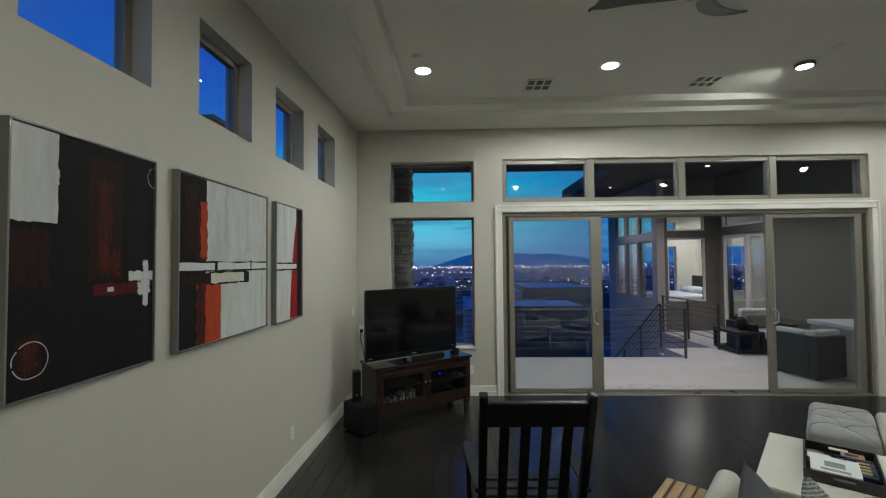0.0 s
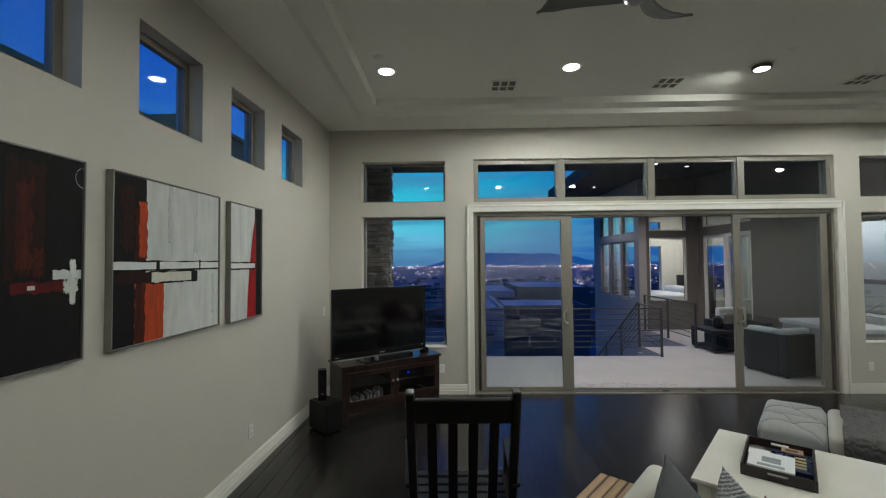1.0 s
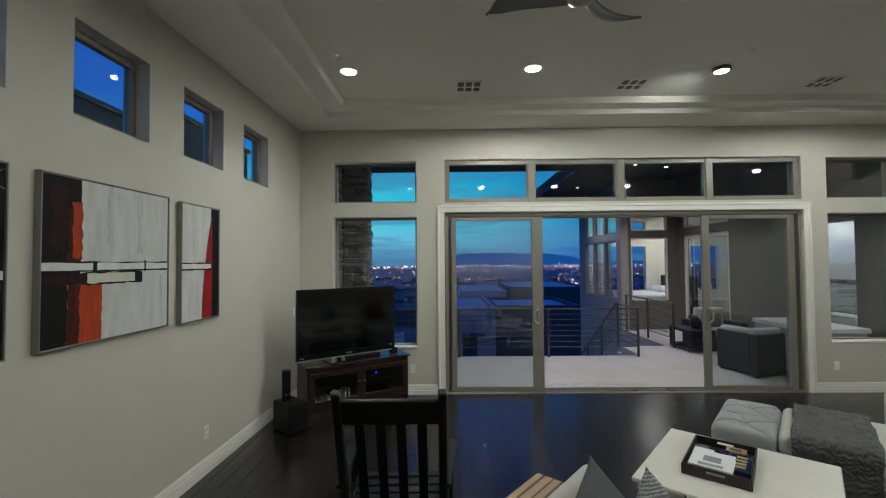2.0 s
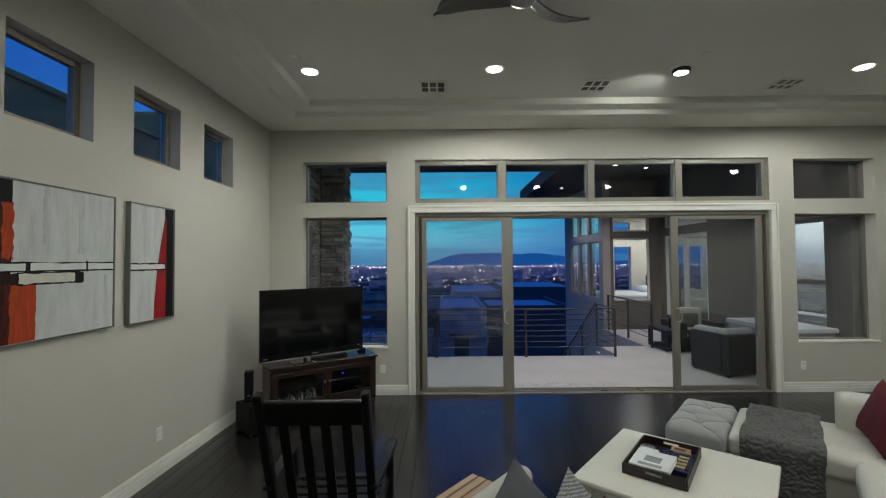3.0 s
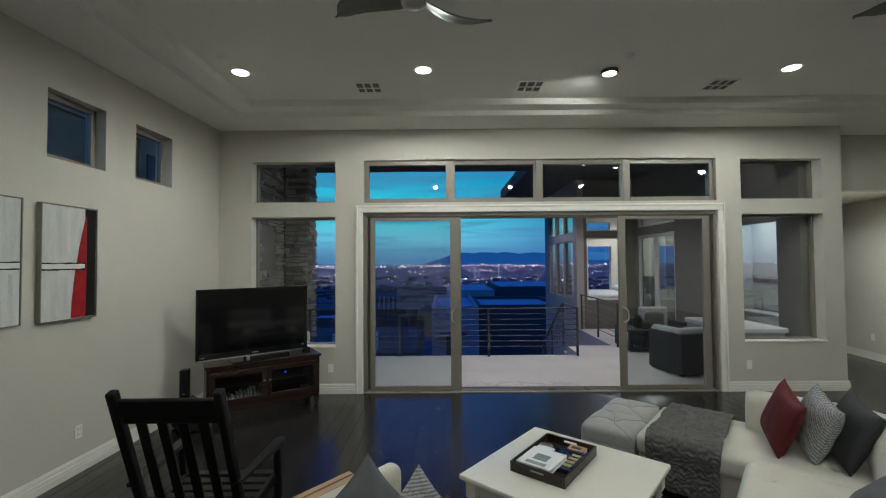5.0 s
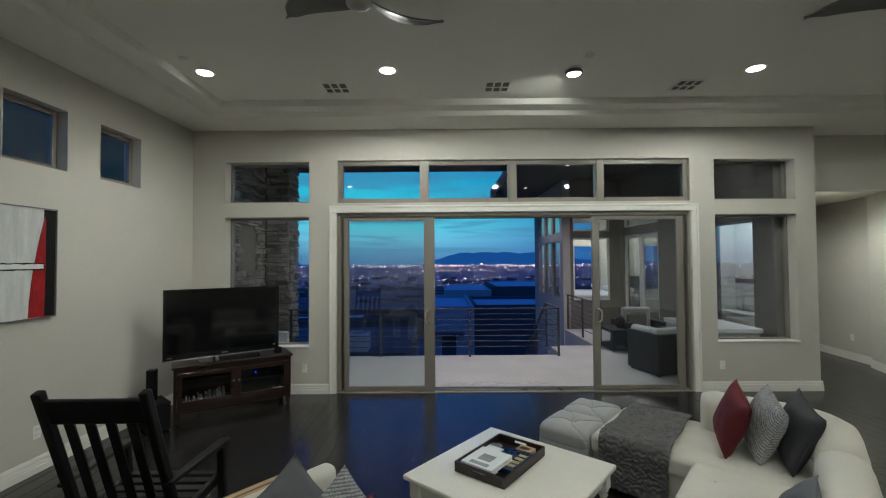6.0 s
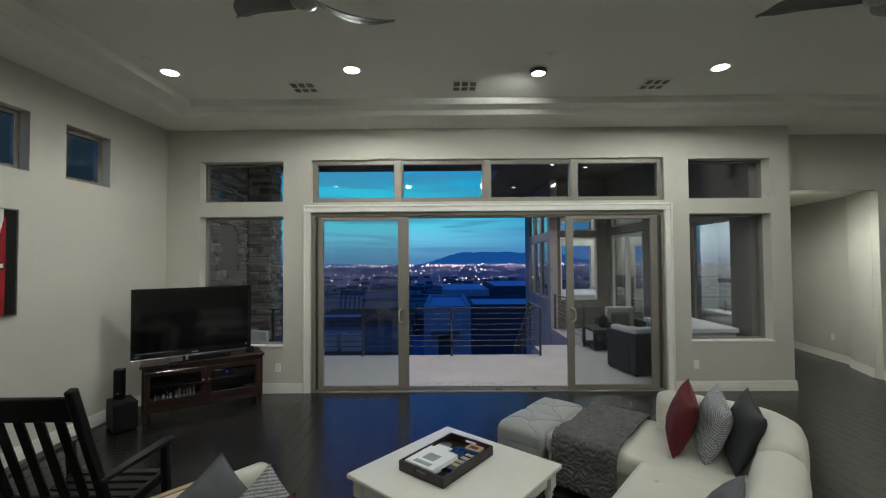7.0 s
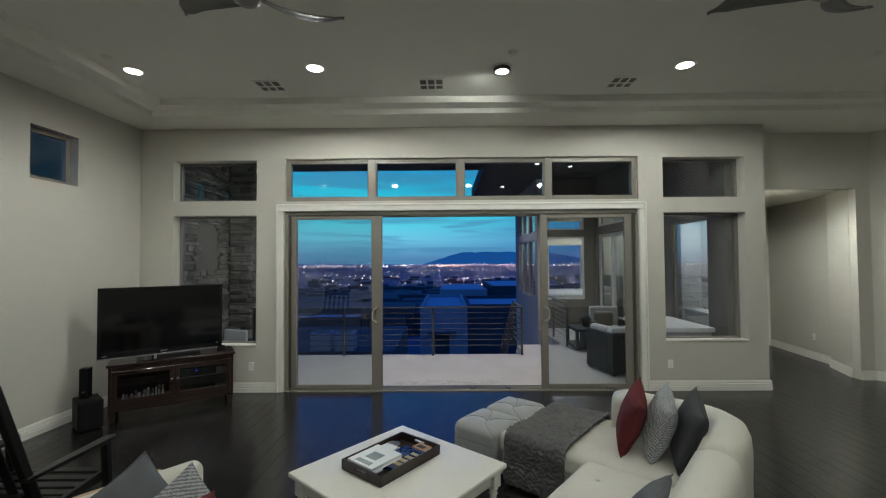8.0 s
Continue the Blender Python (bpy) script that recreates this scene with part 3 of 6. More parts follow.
rail([(-1.0, 8.25, RT), (4.27, 8.25, RT)], [(-0.95, 8.25, RT), (0.80, 8.25, RT), (2.54, 8.25, RT), (4.27, 8.25, RT)], "dark iron terrace railing with thin horizontal rods")
rail([(4.27, 8.29, RT), (4.27, 9.22, RT)], [(4.27, 9.22, RT)], "short dark iron railing by the stair head")
rail([(4.27, 9.27, RT), (4.27, 11.9, RT - 1.75)], [(4.27, 10.2, RT - 0.62), (4.27, 11.2, RT - 1.28)], "dark iron stair rail sloping down", rows=7)
rail([(5.38, 9.05, RT), (5.38, 11.45, RT)], [(5.38, 9.05, RT), (5.38, 10.2, RT), (5.38, 11.40, RT)], "dark iron railing beside the stairwell")

# ---- far wing of the house ----
WX, WY, EX = 5.28, 11.45, 6.84
SIDEW = [(11.75, 12.6), (12.72, 13.5), (13.62, 14.35)]
side_holes = [(a, b, c, e) for a, b in SIDEW for c, e in ((0.72, 2.36), (2.56, 3.30))]
part("wing_wall_west", pierced(WY, 15.0, -6, 4.0, side_holes, lambda u, v, d: (d, u, v), WX, WX + 0.2), STUCCO_LIGHT, label="taupe stucco wing wall in a lightened tone, with two rows of windows", kind="structure")
front_holes = [(5.56, 6.56, 0.72, 2.42), (5.56, 6.56, 2.60, 3.40)]
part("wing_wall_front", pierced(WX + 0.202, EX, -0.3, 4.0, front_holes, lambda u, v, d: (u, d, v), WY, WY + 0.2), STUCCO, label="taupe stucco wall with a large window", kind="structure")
FD = (9.42, 11.24)
east_holes = [(FD[0], FD[1], T, 2.46), (FD[0], FD[1], 2.66, 3.25), (6.53, 7.55, 0.12, 2.43)]
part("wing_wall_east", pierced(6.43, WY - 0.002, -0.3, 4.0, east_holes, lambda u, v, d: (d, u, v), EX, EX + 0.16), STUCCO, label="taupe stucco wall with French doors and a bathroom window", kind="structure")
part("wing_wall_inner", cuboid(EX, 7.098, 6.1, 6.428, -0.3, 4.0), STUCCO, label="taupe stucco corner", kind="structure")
k = 10
for a, b, c, e in side_holes:
    w = thing(f"window_{k}", Matrix.Identity(4), "tall window of the far wing, lit from inside", "window", group="wing windows", kind="structure")
    sash(w, west, a + 0.001, b - 0.001, c + 0.001, e - 0.001, WX + 0.06, 0.04, 0.06, TAUPE, PANE_W)
    k += 1
for a, b, c, e in front_holes:
    w = thing(f"window_{k}", Matrix.Identity(4), "large bedroom window with a white frame", "window", kind="structure")
    sash(w, north, a + 0.001, b - 0.001, c + 0.001, e - 0.001, WY + 0.06, 0.04, 0.06, TRIM, PANE)
    k += 1
w = thing(f"window_{k}", Matrix.Identity(4), "tall bathroom window in a thin frame", "window", kind="structure")
sash(w, west, 6.531, 7.549, 0.121, 2.429, EX + 0.05, 0.03, 0.05, TAUPE, PANE_W)
w = thing(f"window_{k + 1}", Matrix.Identity(4), "transom pane over French doors", "window", kind="structure")
sash(w, west, FD[0] + 0.001, FD[1] - 0.001, 2.661, 3.249, EX + 0.06, 0.05, 0.06, TRIM, PANE)
fd = thing("door_2", Matrix.Identity(4), "white-framed closed French doors with full panes", "door", kind="structure")
for a, b in ((FD[0] + 0.002, (FD[0] + FD[1]) / 2 - 0.002), ((FD[0] + FD[1]) / 2 + 0.002, FD[1] - 0.002)):
    sash(fd, west, a, b, T + 0.01, 2.455, EX + 0.06, 0.09, 0.05, TRIM, PANE_W)
part("lever", tube([(EX + 0.03, 10.43, 0.98), (EX - 0.03, 10.43, 0.98), (EX - 0.03, 10.33, 0.98)], 0.011), NICKEL, fd, "nickel lever handle")
part("lock_plate", cuboid(EX + 0.022, EX + 0.034, 10.40, 10.455, 0.88, 1.12, 0.004), NICKEL, fd)

# bedroom behind those windows
part("bedroom_floor", prism([(EX + 0.162, 8.9), (10.5, 8.9), (10.5, 15.0), (WX + 0.202, 15.0), (WX + 0.202, WY + 0.202), (EX + 0.162, WY + 0.202)], "z", -0.35, -0.06), PLANK_J, label="dark wood bedroom floor", kind="structure")
part("bedroom_ceiling", prism([(EX + 0.162, 8.9), (10.5, 8.9), (10.5, 15.0), (WX + 0.202, 15.0), (WX + 0.202, WY + 0.202), (EX + 0.162, WY + 0.202)], "z", 3.6, 3.7), CEILM, label="painted bedroom ceiling", kind="structure")
part("bedroom_wall_north", pierced(WX + 0.202, 10.5, -0.3, 4.0, [(6.38, 7.62, 0.75, 2.3), (6.38, 7.62, 2.65, 3.15), (9.2, 10.2, 0.75, 2.3)], lambda u, v, d: (u, d, v), 15.0, 15.2), CREAM,
     label="cream bedroom wall with windows", kind="structure")
part("bedroom_wall_east", cuboid(10.5, 10.6, 8.9, 15.2, -0.3, 4.0), CREAM, label="cream bedroom wall", kind="structure")
part("bedroom_wall_south", cuboid(7.002, 10.5, 8.8, 8.9, -0.3, 4.0), CREAM, label="cream bedroom wall", kind="structure")
part("bathroom_wall_east", cuboid(8.05, 8.15, 7.42, 8.8, -0.1, 2.9), TILE, label="cream tiled bathroom wall", kind="structure")
part("bathroom_wall_north", cuboid(7.002, 8.05, 8.7, 8.8, -0.1, 2.9), TILE, label="cream tiled bathroom wall", kind="structure")
part("bathroom_ceiling", cuboid(7.002, 8.15, 6.43, 8.8, 2.85, 2.9), CEILM, label="painted bathroom ceiling", kind="structure")
part("bathroom_floor", cuboid(7.002, 8.15, 6.43, 8.8, -0.2, -0.05), TILE, label="cream tiled bathroom floor", kind="structure")
for z in (0.72, 1.33):
    part("tile_band", cuboid(8.035, 8.048, 7.42, 8.69, z, z + 0.09, 0.002), MOSAIC, label="brown mosaic tile band", kind="structure")

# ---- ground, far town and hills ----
# Blue dusk light is tinted into the ground's base colour.
GROUND = mat("dusk_tinted_ground", (0.075, 0.085, 0.14), 0.95, vary=0.4, scale=0.03, fine=0.4, bump=0.0)
# The ridge is no lamp: its blue emission stands in for distance haze.
HILL = mat("hill_haze_glow", (0.030, 0.085, 0.16), 1.0, vary=0.15, scale=0.004, fine=0.03, bump=0.0, spec=0.0, emit=(0.007, 0.06, 0.20), power=0.95)
ROOFW = mat("pale_flat_roof", (0.42, 0.45, 0.50), 0.8, vary=0.08, scale=0.6)
HOUSE_L = mat("pale_house_stucco", (0.36, 0.34, 0.35), 0.9, vary=0.08, scale=1.0)
HOUSE_D = mat("dark_house_stucco", (0.075, 0.07, 0.08), 0.9, vary=0.1, scale=1.0)


def ground_height(y):
    if y < 16:
        return -5.0
    if y < 600:
        return -5.0 - 33.0 * ((y - 16) / 584) ** 0.75
    return -38.0 - (y - 600) * 0.0012


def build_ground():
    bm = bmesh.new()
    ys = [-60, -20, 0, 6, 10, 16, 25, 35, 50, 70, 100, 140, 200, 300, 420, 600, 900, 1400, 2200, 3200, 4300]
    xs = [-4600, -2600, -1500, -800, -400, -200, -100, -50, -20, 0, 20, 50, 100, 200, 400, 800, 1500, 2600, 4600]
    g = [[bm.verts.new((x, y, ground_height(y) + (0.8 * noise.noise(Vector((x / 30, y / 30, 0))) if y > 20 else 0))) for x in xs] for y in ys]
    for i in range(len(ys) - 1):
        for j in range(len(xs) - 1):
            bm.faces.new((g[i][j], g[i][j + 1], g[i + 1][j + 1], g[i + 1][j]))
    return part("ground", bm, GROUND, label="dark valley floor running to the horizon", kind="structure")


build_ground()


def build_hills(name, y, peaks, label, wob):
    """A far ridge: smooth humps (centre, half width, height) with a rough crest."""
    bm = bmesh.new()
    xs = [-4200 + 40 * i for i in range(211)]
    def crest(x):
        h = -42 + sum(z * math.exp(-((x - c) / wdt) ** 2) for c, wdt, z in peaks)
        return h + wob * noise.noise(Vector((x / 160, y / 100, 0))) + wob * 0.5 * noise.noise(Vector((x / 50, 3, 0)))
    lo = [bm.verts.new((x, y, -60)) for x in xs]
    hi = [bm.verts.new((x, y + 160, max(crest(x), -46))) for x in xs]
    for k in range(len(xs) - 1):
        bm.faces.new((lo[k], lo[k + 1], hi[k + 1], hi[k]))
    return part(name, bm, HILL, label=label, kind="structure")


build_hills("backdrop_hills", 3900, [(150, 260, 100), (560, 300, 100), (1000, 300, 95), (1700, 420, 40), (-1400, 700, 16)], "mountain ridge behind the town, blue haze in its glow", 13)


def build_town():
    """Street and house lights strewn over the valley, and low dark roofs between them."""
    rnd = random.Random(5)
    # lights, by tone and density
    tones = {"white": ((1.0, 0.90, 0.94), 8.0), "amber": ((1.0, 0.74, 0.56), 7.0), "dim": ((0.72, 0.74, 1.0), 1.2), "cool": ((0.68, 0.80, 1.0), 4.0)}
    mats = {k: glow("town_light_" + k, c, p) for k, (c, p) in tones.items()}
    meshes = {k: bmesh.new() for k in tones}
    def light(x, y, tone, size):
        z = ground_height(y) + rnd.uniform(1.5, 6) + (rnd.random() ** 6) * 14 * (y > 1500)
        cuboid_fast(meshes[tone], x, y, z, size)
    def cuboid_fast(bm, x, y, z, s):
        h = s * 0.5
        v = [bm.verts.new((x + a * h, y, z + b * h)) for a, b in ((-1.5, 0), (0, -0.8), (1.5, 0), (0, 0.8))]
        w = bm.verts.new((x, y - h, z))
        for k in range(4):
            bm.faces.new((v[k], v[(k + 1) % 4], w))
    for _ in range(3400):
        y = 33000 / (8.6 + 50 * rnd.random() ** 1.35)
        x = rnd.uniform(-1.05, 1.15) * y
        u = rnd.random()
        tone = "dim" if u < 0.76 else "white" if u < 0.83 else "amber" if u < 0.96 else "cool"
        light(x, y, tone, y * rnd.uniform(0.0004, 0.0011) * (1 + 2.2 * rnd.random() ** 5))
    # bright strips: the far downtown band and boulevards
    for _ in range(620):
        y = rnd.uniform(2300, 3700)
        c = rnd.choice((-0.33, -0.22, -0.12, -0.02, 0.05, 0.2, 0.36, 0.55, -0.6))
        light((c + rnd.gauss(0, 0.07)) * y, y, rnd.choice(("white", "white", "dim", "dim", "amber")), y * rnd.uniform(0.0006, 0.0014))
    for x0, y0, x1, y1, count in ((-60, 560, 210, 640, 14), (40, 900, 420, 700, 16), (-420, 1100, -60, 950, 16), (200, 420, 330, 520, 10), (-300, 700, -120, 640, 8), (-120, 1500, 300, 1650, 18)):
        for i in range(count):
            t = (i + rnd.uniform(-0.3, 0.3)) / count
            y = y0 + (y1 - y0) * t
            light(x0 + (x1 - x0) * t, y, rnd.choice(("amber", "amber", "white")), y * rnd.uniform(0.0014, 0.0022))
    for k, bm in meshes.items():
        tagged(part("town_lights", bm, mats[k], label={"white": "white town lights in the valley", "amber": "amber street lights in the valley", "dim": "dim far house lights", "cool": "cool white town lights"}[k]), category="city lights", kind="stuff")
    roofs = bmesh.new()
    for _ in range(650):
        y = 70 + 900 * rnd.random() ** 1.5
        x = rnd.uniform(-0.9, 0.9) * y
        if abs(x - 0.1 * y) < 9 and y < 90:
            continue
        s, z = rnd.uniform(5, 10), ground_height(y)
        box_fast(roofs, x, y, z, s, rnd.uniform(2.5, 5))
    tagged(part("town_houses", roofs, [HOUSE_D], label="dark low houses across the valley"), category="houses", kind="stuff")


def box_fast(bm, x, y, z, s, h):
    v = [bm.verts.new((x + a * s, y + b * s * 0.6, z + c)) for c in (-3, h) for a, b in ((-1, -1), (1, -1), (1, 1), (-1, 1))]
    for f in ((4, 5, 6, 7), (0, 1, 5, 4), (1, 2, 6, 5), (2, 3, 7, 6), (3, 0, 4, 7)):
        bm.faces.new([v[i] for i in f])


build_town()


def house(x, y, w, d, top, base, wall, label, windows=(), roof=ROOFW, parapet=0.3):
    """A flat-roofed neighbour house: walls with a parapet, roof sheet, window recesses."""
    th = thing("neighbour_house", Matrix.Translation((x, y, base)), label, "house", group="houses below the terrace")
    h = top - base
    part("wall", pierced(0, w, 0, h, [(a, b, c, e) for a, b, c, e in windows], lambda u, v, dd: (u, dd, v), 0, 0.3), wall, th)
    part("wall", cuboid(0, 0.3, 0.302, d, 0, h), wall, th)
    part("wall", cuboid(w - 0.3, w, 0.302, d, 0, h), wall, th)
    part("wall", cuboid(0.302, w - 0.302, d - 0.3, d, 0, h), wall, th)
    part("roof", cuboid(0.302, w - 0.302, 0.302, d - 0.302, h - parapet - 0.2, h - parapet), roof, th)
    for a, b, c, e in windows:
        win = part("window", cuboid(a + 0.002, b - 0.002, 0.18, 0.22, c + 0.002, e - 0.002), HOUSE_D, th)
        part("awning", cuboid(a - 0.6, b + 0.6, -0.7, -0.002, e + 0.1, e + 0.3, 0.02), HOUSE_D, th)
    return th


house(0.6, 35, 3.9, 12, -2.0, -9, HOUSE_L, "pale flat-roofed house with a dark window, below the terrace", [(1.2, 2.4, 1.7, 4.6)])
house(4.6, 37, 7.5, 9, -2.1, -9.5, HOUSE_D, "dark stucco flat-roofed house at dusk")
house(2.0, 50, 5.6, 12, -1.7, -9, HOUSE_L, "pale flat white roof of a house behind", roof=ROOFW, parapet=0.05)
house(8.6, 55, 9.5, 14, -1.6, -10, HOUSE_D, "dark house with a pale flat roof", roof=ROOFW, parapet=0.05)
house(-26, 62, 16, 14, -6.5, -13, HOUSE_D, "low dark house down the slope")
house(-14, 80, 15, 12, -7.0, -14, HOUSE_D, "low dark house with a flat roof")
house(14, 90, 18, 14, -5.0, -15, HOUSE_D, "dark house among street lights")
# Grey stucco with an orange base that offsets the blue dusk light.
WARM_ST = mat("warm_shifted_stucco", (0.52, 0.29, 0.12), 0.9, vary=0.08, scale=2, fine=120, bump=0.2)
nb = thing("neighbour_house", pose(-8, 22, -5, 0, 0, -90), "grey stucco house next door with a flat roof", "house")
part("wall", cuboid(8.802, 18, -8, 0, 0, 10.72), WARM_ST, nb)
part("parapet", cuboid(8.802, 18.1, -8.1, 0.1, 10.722, 10.85), WARM_ST, nb)
part("tower", cuboid(4.2, 8.8, -8, 0.06, 0, 11.5), WARM_ST, nb)
part("parapet", cuboid(4.1, 8.8, -8.1, 0.16, 11.502, 11.65), WARM_ST, nb)
part("window", cuboid(7.3, 8.5, 0.062, 0.09, 9.4, 10.35), HOUSE_D, nb, "dark window")


def condenser(x, y, z):
    th = thing("air_conditioner", Matrix.Translation((x, y, z)), "pale metal air conditioner on a flat roof", "air conditioner", group="air conditioners")
    part("casing", cuboid(0, 0.9, 0, 0.9, 0, 0.85, 0.03, 2), ROOFW, th)
    part("top_grille", lathe([(0.38, 0.852), (0.38, 0.88), (0.3, 0.885)], 16), TAUPE_D, th, at=Matrix.Translation((0.45, 0.45, 0)))
    for k in range(6):
        part("louvre", cuboid(0.06, 0.84, -0.012, -0.002, 0.1 + 0.12 * k, 0.14 + 0.12 * k), ROOFW, th)


low = thing("neighbour_house", Matrix.Translation((-6, 19, -5)), "low flat roof just below the terrace", "house")
part("roof", cuboid(-3, 6.3, 0, 8, 0, 2.6), HOUSE_D, low)
part("parapet", cuboid(-3, 6.3, -0.2, -0.002, 0, 2.75), HOUSE_D, low)
condenser(-3.55, 19.6, -2.4)
condenser(-2.45, 19.6, -2.4)


# ---- ceiling fixtures ----
def downlight(x, y, z, glow_mat=LAMP, label="recessed round downlight, lit, with a white trim ring", group="living room downlights", r=0.09):
    th = thing("downlight", Matrix.Translation((x, y, z)), label, "ceiling light", group)
    part("trim_ring", lathe([(r, -0.001), (r + 0.012, -0.004), (r + 0.010, -0.010), (r - 0.004, -0.010), (r - 0.012, -0.004)], 28), TRIM, th, smooth=True)
    part("lens", lathe([(r - 0.012, -0.002), (r - 0.014, -0.006), (0.002, -0.010)], 28), glow_mat, th, "bright frosted lens")
    return th


def eyeball_light(x, y, z):
    th = thing("downlight", Matrix.Translation((x, y, z)), "tilted eyeball downlight with a dark trim, lit", "ceiling light", "living room downlights")
    part("trim_ring", lathe([(0.085, -0.001), (0.105, -0.004), (0.10, -0.014), (0.07, -0.014)], 28), TRIM, th, smooth=True)
    part("housing", lathe([(0.085, -0.012), (0.088, -0.03), (0.084, -0.052), (0.070, -0.052), (0.066, -0.03)], 28), TAUPE_D, th, smooth=True)
    part("lens", lathe([(0.068, -0.044), (0.066, -0.050), (0.002, -0.054)], 28), LAMP, th, "bright frosted lens")


for k, (lx, ly) in enumerate(LAMPS):
    if k == 2:
        eyeball_light(lx, ly, CEIL)
    else:
        downlight(lx, ly, CEIL)
downlight(7.4, 2.6, CEIL)
downlight(7.72, 6.62, 2.86, group="hall downlights")
downlight(8.9, 9.0, 2.86, group="hall downlights")
# The last fixture belongs to the lamp added for the wing wall.
for lx, ly in ((2.4, 7.6), (4.9, 9.6), (6.38, 6.62), (5.75, 9.9), (0.2, 7.6), (4.5, 12.6)):
    downlight(lx, ly, 4.0, LAMP_S, "small terrace soffit downlight, lit", "terrace downlights", 0.05)


def vent(x, y):
    th = thing("ceiling_vent", Matrix.Translation((x, y, CEIL)), "square white ceiling air vent with angled louvres", "vent", "ceiling vents")
    s = 0.15
    part("backing", cuboid(-s + 0.012, s - 0.012, -s + 0.012, s - 0.012, -0.004, -0.001), TAUPE_D, th)
    fr = bmesh.new()
    for a, b, c, e in ((-s, s, -s, -s + 0.025), (-s, s, s - 0.025, s), (-s, -s + 0.025, -s + 0.025, s - 0.025), (s - 0.025, s, -s + 0.025, s - 0.025)):
        cuboid(a, b, c, e, -0.012, -0.001, 0.002, bm=fr)
    part("frame", fr, CEILM, th)
    for u in (-0.045, 0.045):
        part("divider", cuboid(u - 0.010, u + 0.010, -s + 0.026, s - 0.026, -0.014, -0.0045), CEILM, th)
    part("divider", cuboid(-s + 0.026, s - 0.026, -0.012, 0.012, -0.0145, -0.0048), CEILM, th)
    for k in range(8):
        v = -0.105 + 0.03 * k
        if abs(v) > 0.012:
            part("slat", cuboid(-s + 0.026, s - 0.026, v - 0.004, v + 0.004, -0.010, -0.005), TAUPE, th)


for vx in (0.845, 2.66, 4.79):
    vent(vx, 4.68)


def sprinkler(x, y, r, label, name, cat):
    th = thing(name, Matrix.Translation((x, y, CEIL)), label, cat, "ceiling sprinklers")
    part("cover", lathe([(r, -0.001), (r, -0.012), (r * 0.8, -0.022), (0.004, -0.026)], 20), CEILM, th, smooth=True)
    part("base_ring", lathe([(r + 0.012, -0.0005), (r + 0.012, -0.005), (r * 0.9, -0.006)], 20), TRIM, th, smooth=True)


sprinkler(3.46, 3.97, 0.035, "small white sprinkler cover on the ceiling", "sprinkler", "sprinkler")
sprinkler(-0.44, 3.97, 0.035, "small white sprinkler cover on the ceiling", "sprinkler", "sprinkler")
sprinkler(7.04, 4.09, 0.05, "round white smoke detector on the ceiling", "smoke_detector", "smoke detector")

FANM = mat("fan_pewter", (0.19, 0.187, 0.18), 0.38, 0.35, vary=0.1, scale=6)


def ceiling_fan(x, y, turn):
    """Ceiling fan with three swept, twisted blades at rest."""
    th = thing("ceiling_fan", pose(x, y, CEIL, 0, 0, turn), "pewter ceiling fan with three curved blades, at rest", "fan", "ceiling fans")
    part("canopy", lathe([(0.07, -0.001), (0.068, -0.03), (0.03, -0.06), (0.014, -0.062)], 24), NICKEL, th, smooth=True)
    part("rod", lathe([(0.013, -0.06), (0.013, -0.16)], 12), NICKEL, th, smooth=True)
    part("motor", lathe([(0.02, -0.15), (0.075, -0.165), (0.09, -0.20), (0.085, -0.235), (0.05, -0.26), (0.004, -0.268)], 28), NICKEL, th, "polished round motor housing", smooth=True)
    for b in range(3):
        bm, n = bmesh.new(), 16
        top, bot = [], []
        for i in range(n + 1):
            s = i / n
            r = 0.07 + 0.60 * s
            sweep = 0.16 * math.sin(s * 2.4) - 0.05 * s
            half = 0.045 + 0.035 * math.sin(math.pi * min(s * 1.1, 1)) - 0.055 * max(s - 0.8, 0) / 0.2
            twist = radians(24 - 16 * s)
            droop = -0.20 + 0.015 * math.sin(s * 3) + 0.05 * s * s
            rt, rb = [], []
            for k in range(5):
                c = (k / 2 - 1) * half
                camber = 0.012 * (1 - (k / 2 - 1) ** 2)
                p = Vector((r, sweep + c * math.cos(twist), droop + c * math.sin(twist) + camber))
                rt.append(bm.verts.new(p + Vector((0, 0, 0.005))))
                rb.append(bm.verts.new(p - Vector((0, 0, 0.005))))
            top.append(rt)
            bot.append(rb)
        for i in range(n):
            for k in range(4):
                bm.faces.new((top[i][k], top[i + 1][k], top[i + 1][k + 1], top[i][k + 1]))
                bm.faces.new((bot[i][k + 1], bot[i + 1][k + 1], bot[i + 1][k], bot[i][k]))
            bm.faces.new((bot[i][0], bot[i + 1][0], top[i + 1][0], top[i][0]))
            bm.faces.new((top[i][4], top[i + 1][4], bot[i + 1][4], bot[i][4]))
        bm.faces.new([*top[0], *bot[0][::-1]])
        bm.faces.new([*top[n][::-1], *bot[n]])
        part("blade", bm, FANM, th, at=pose(0, 0, 0, 0, 0, 120 * b), smooth=True)


ceiling_fan(1.49, 2.77, 148)
ceiling_fan(5.35, 2.77, 142)


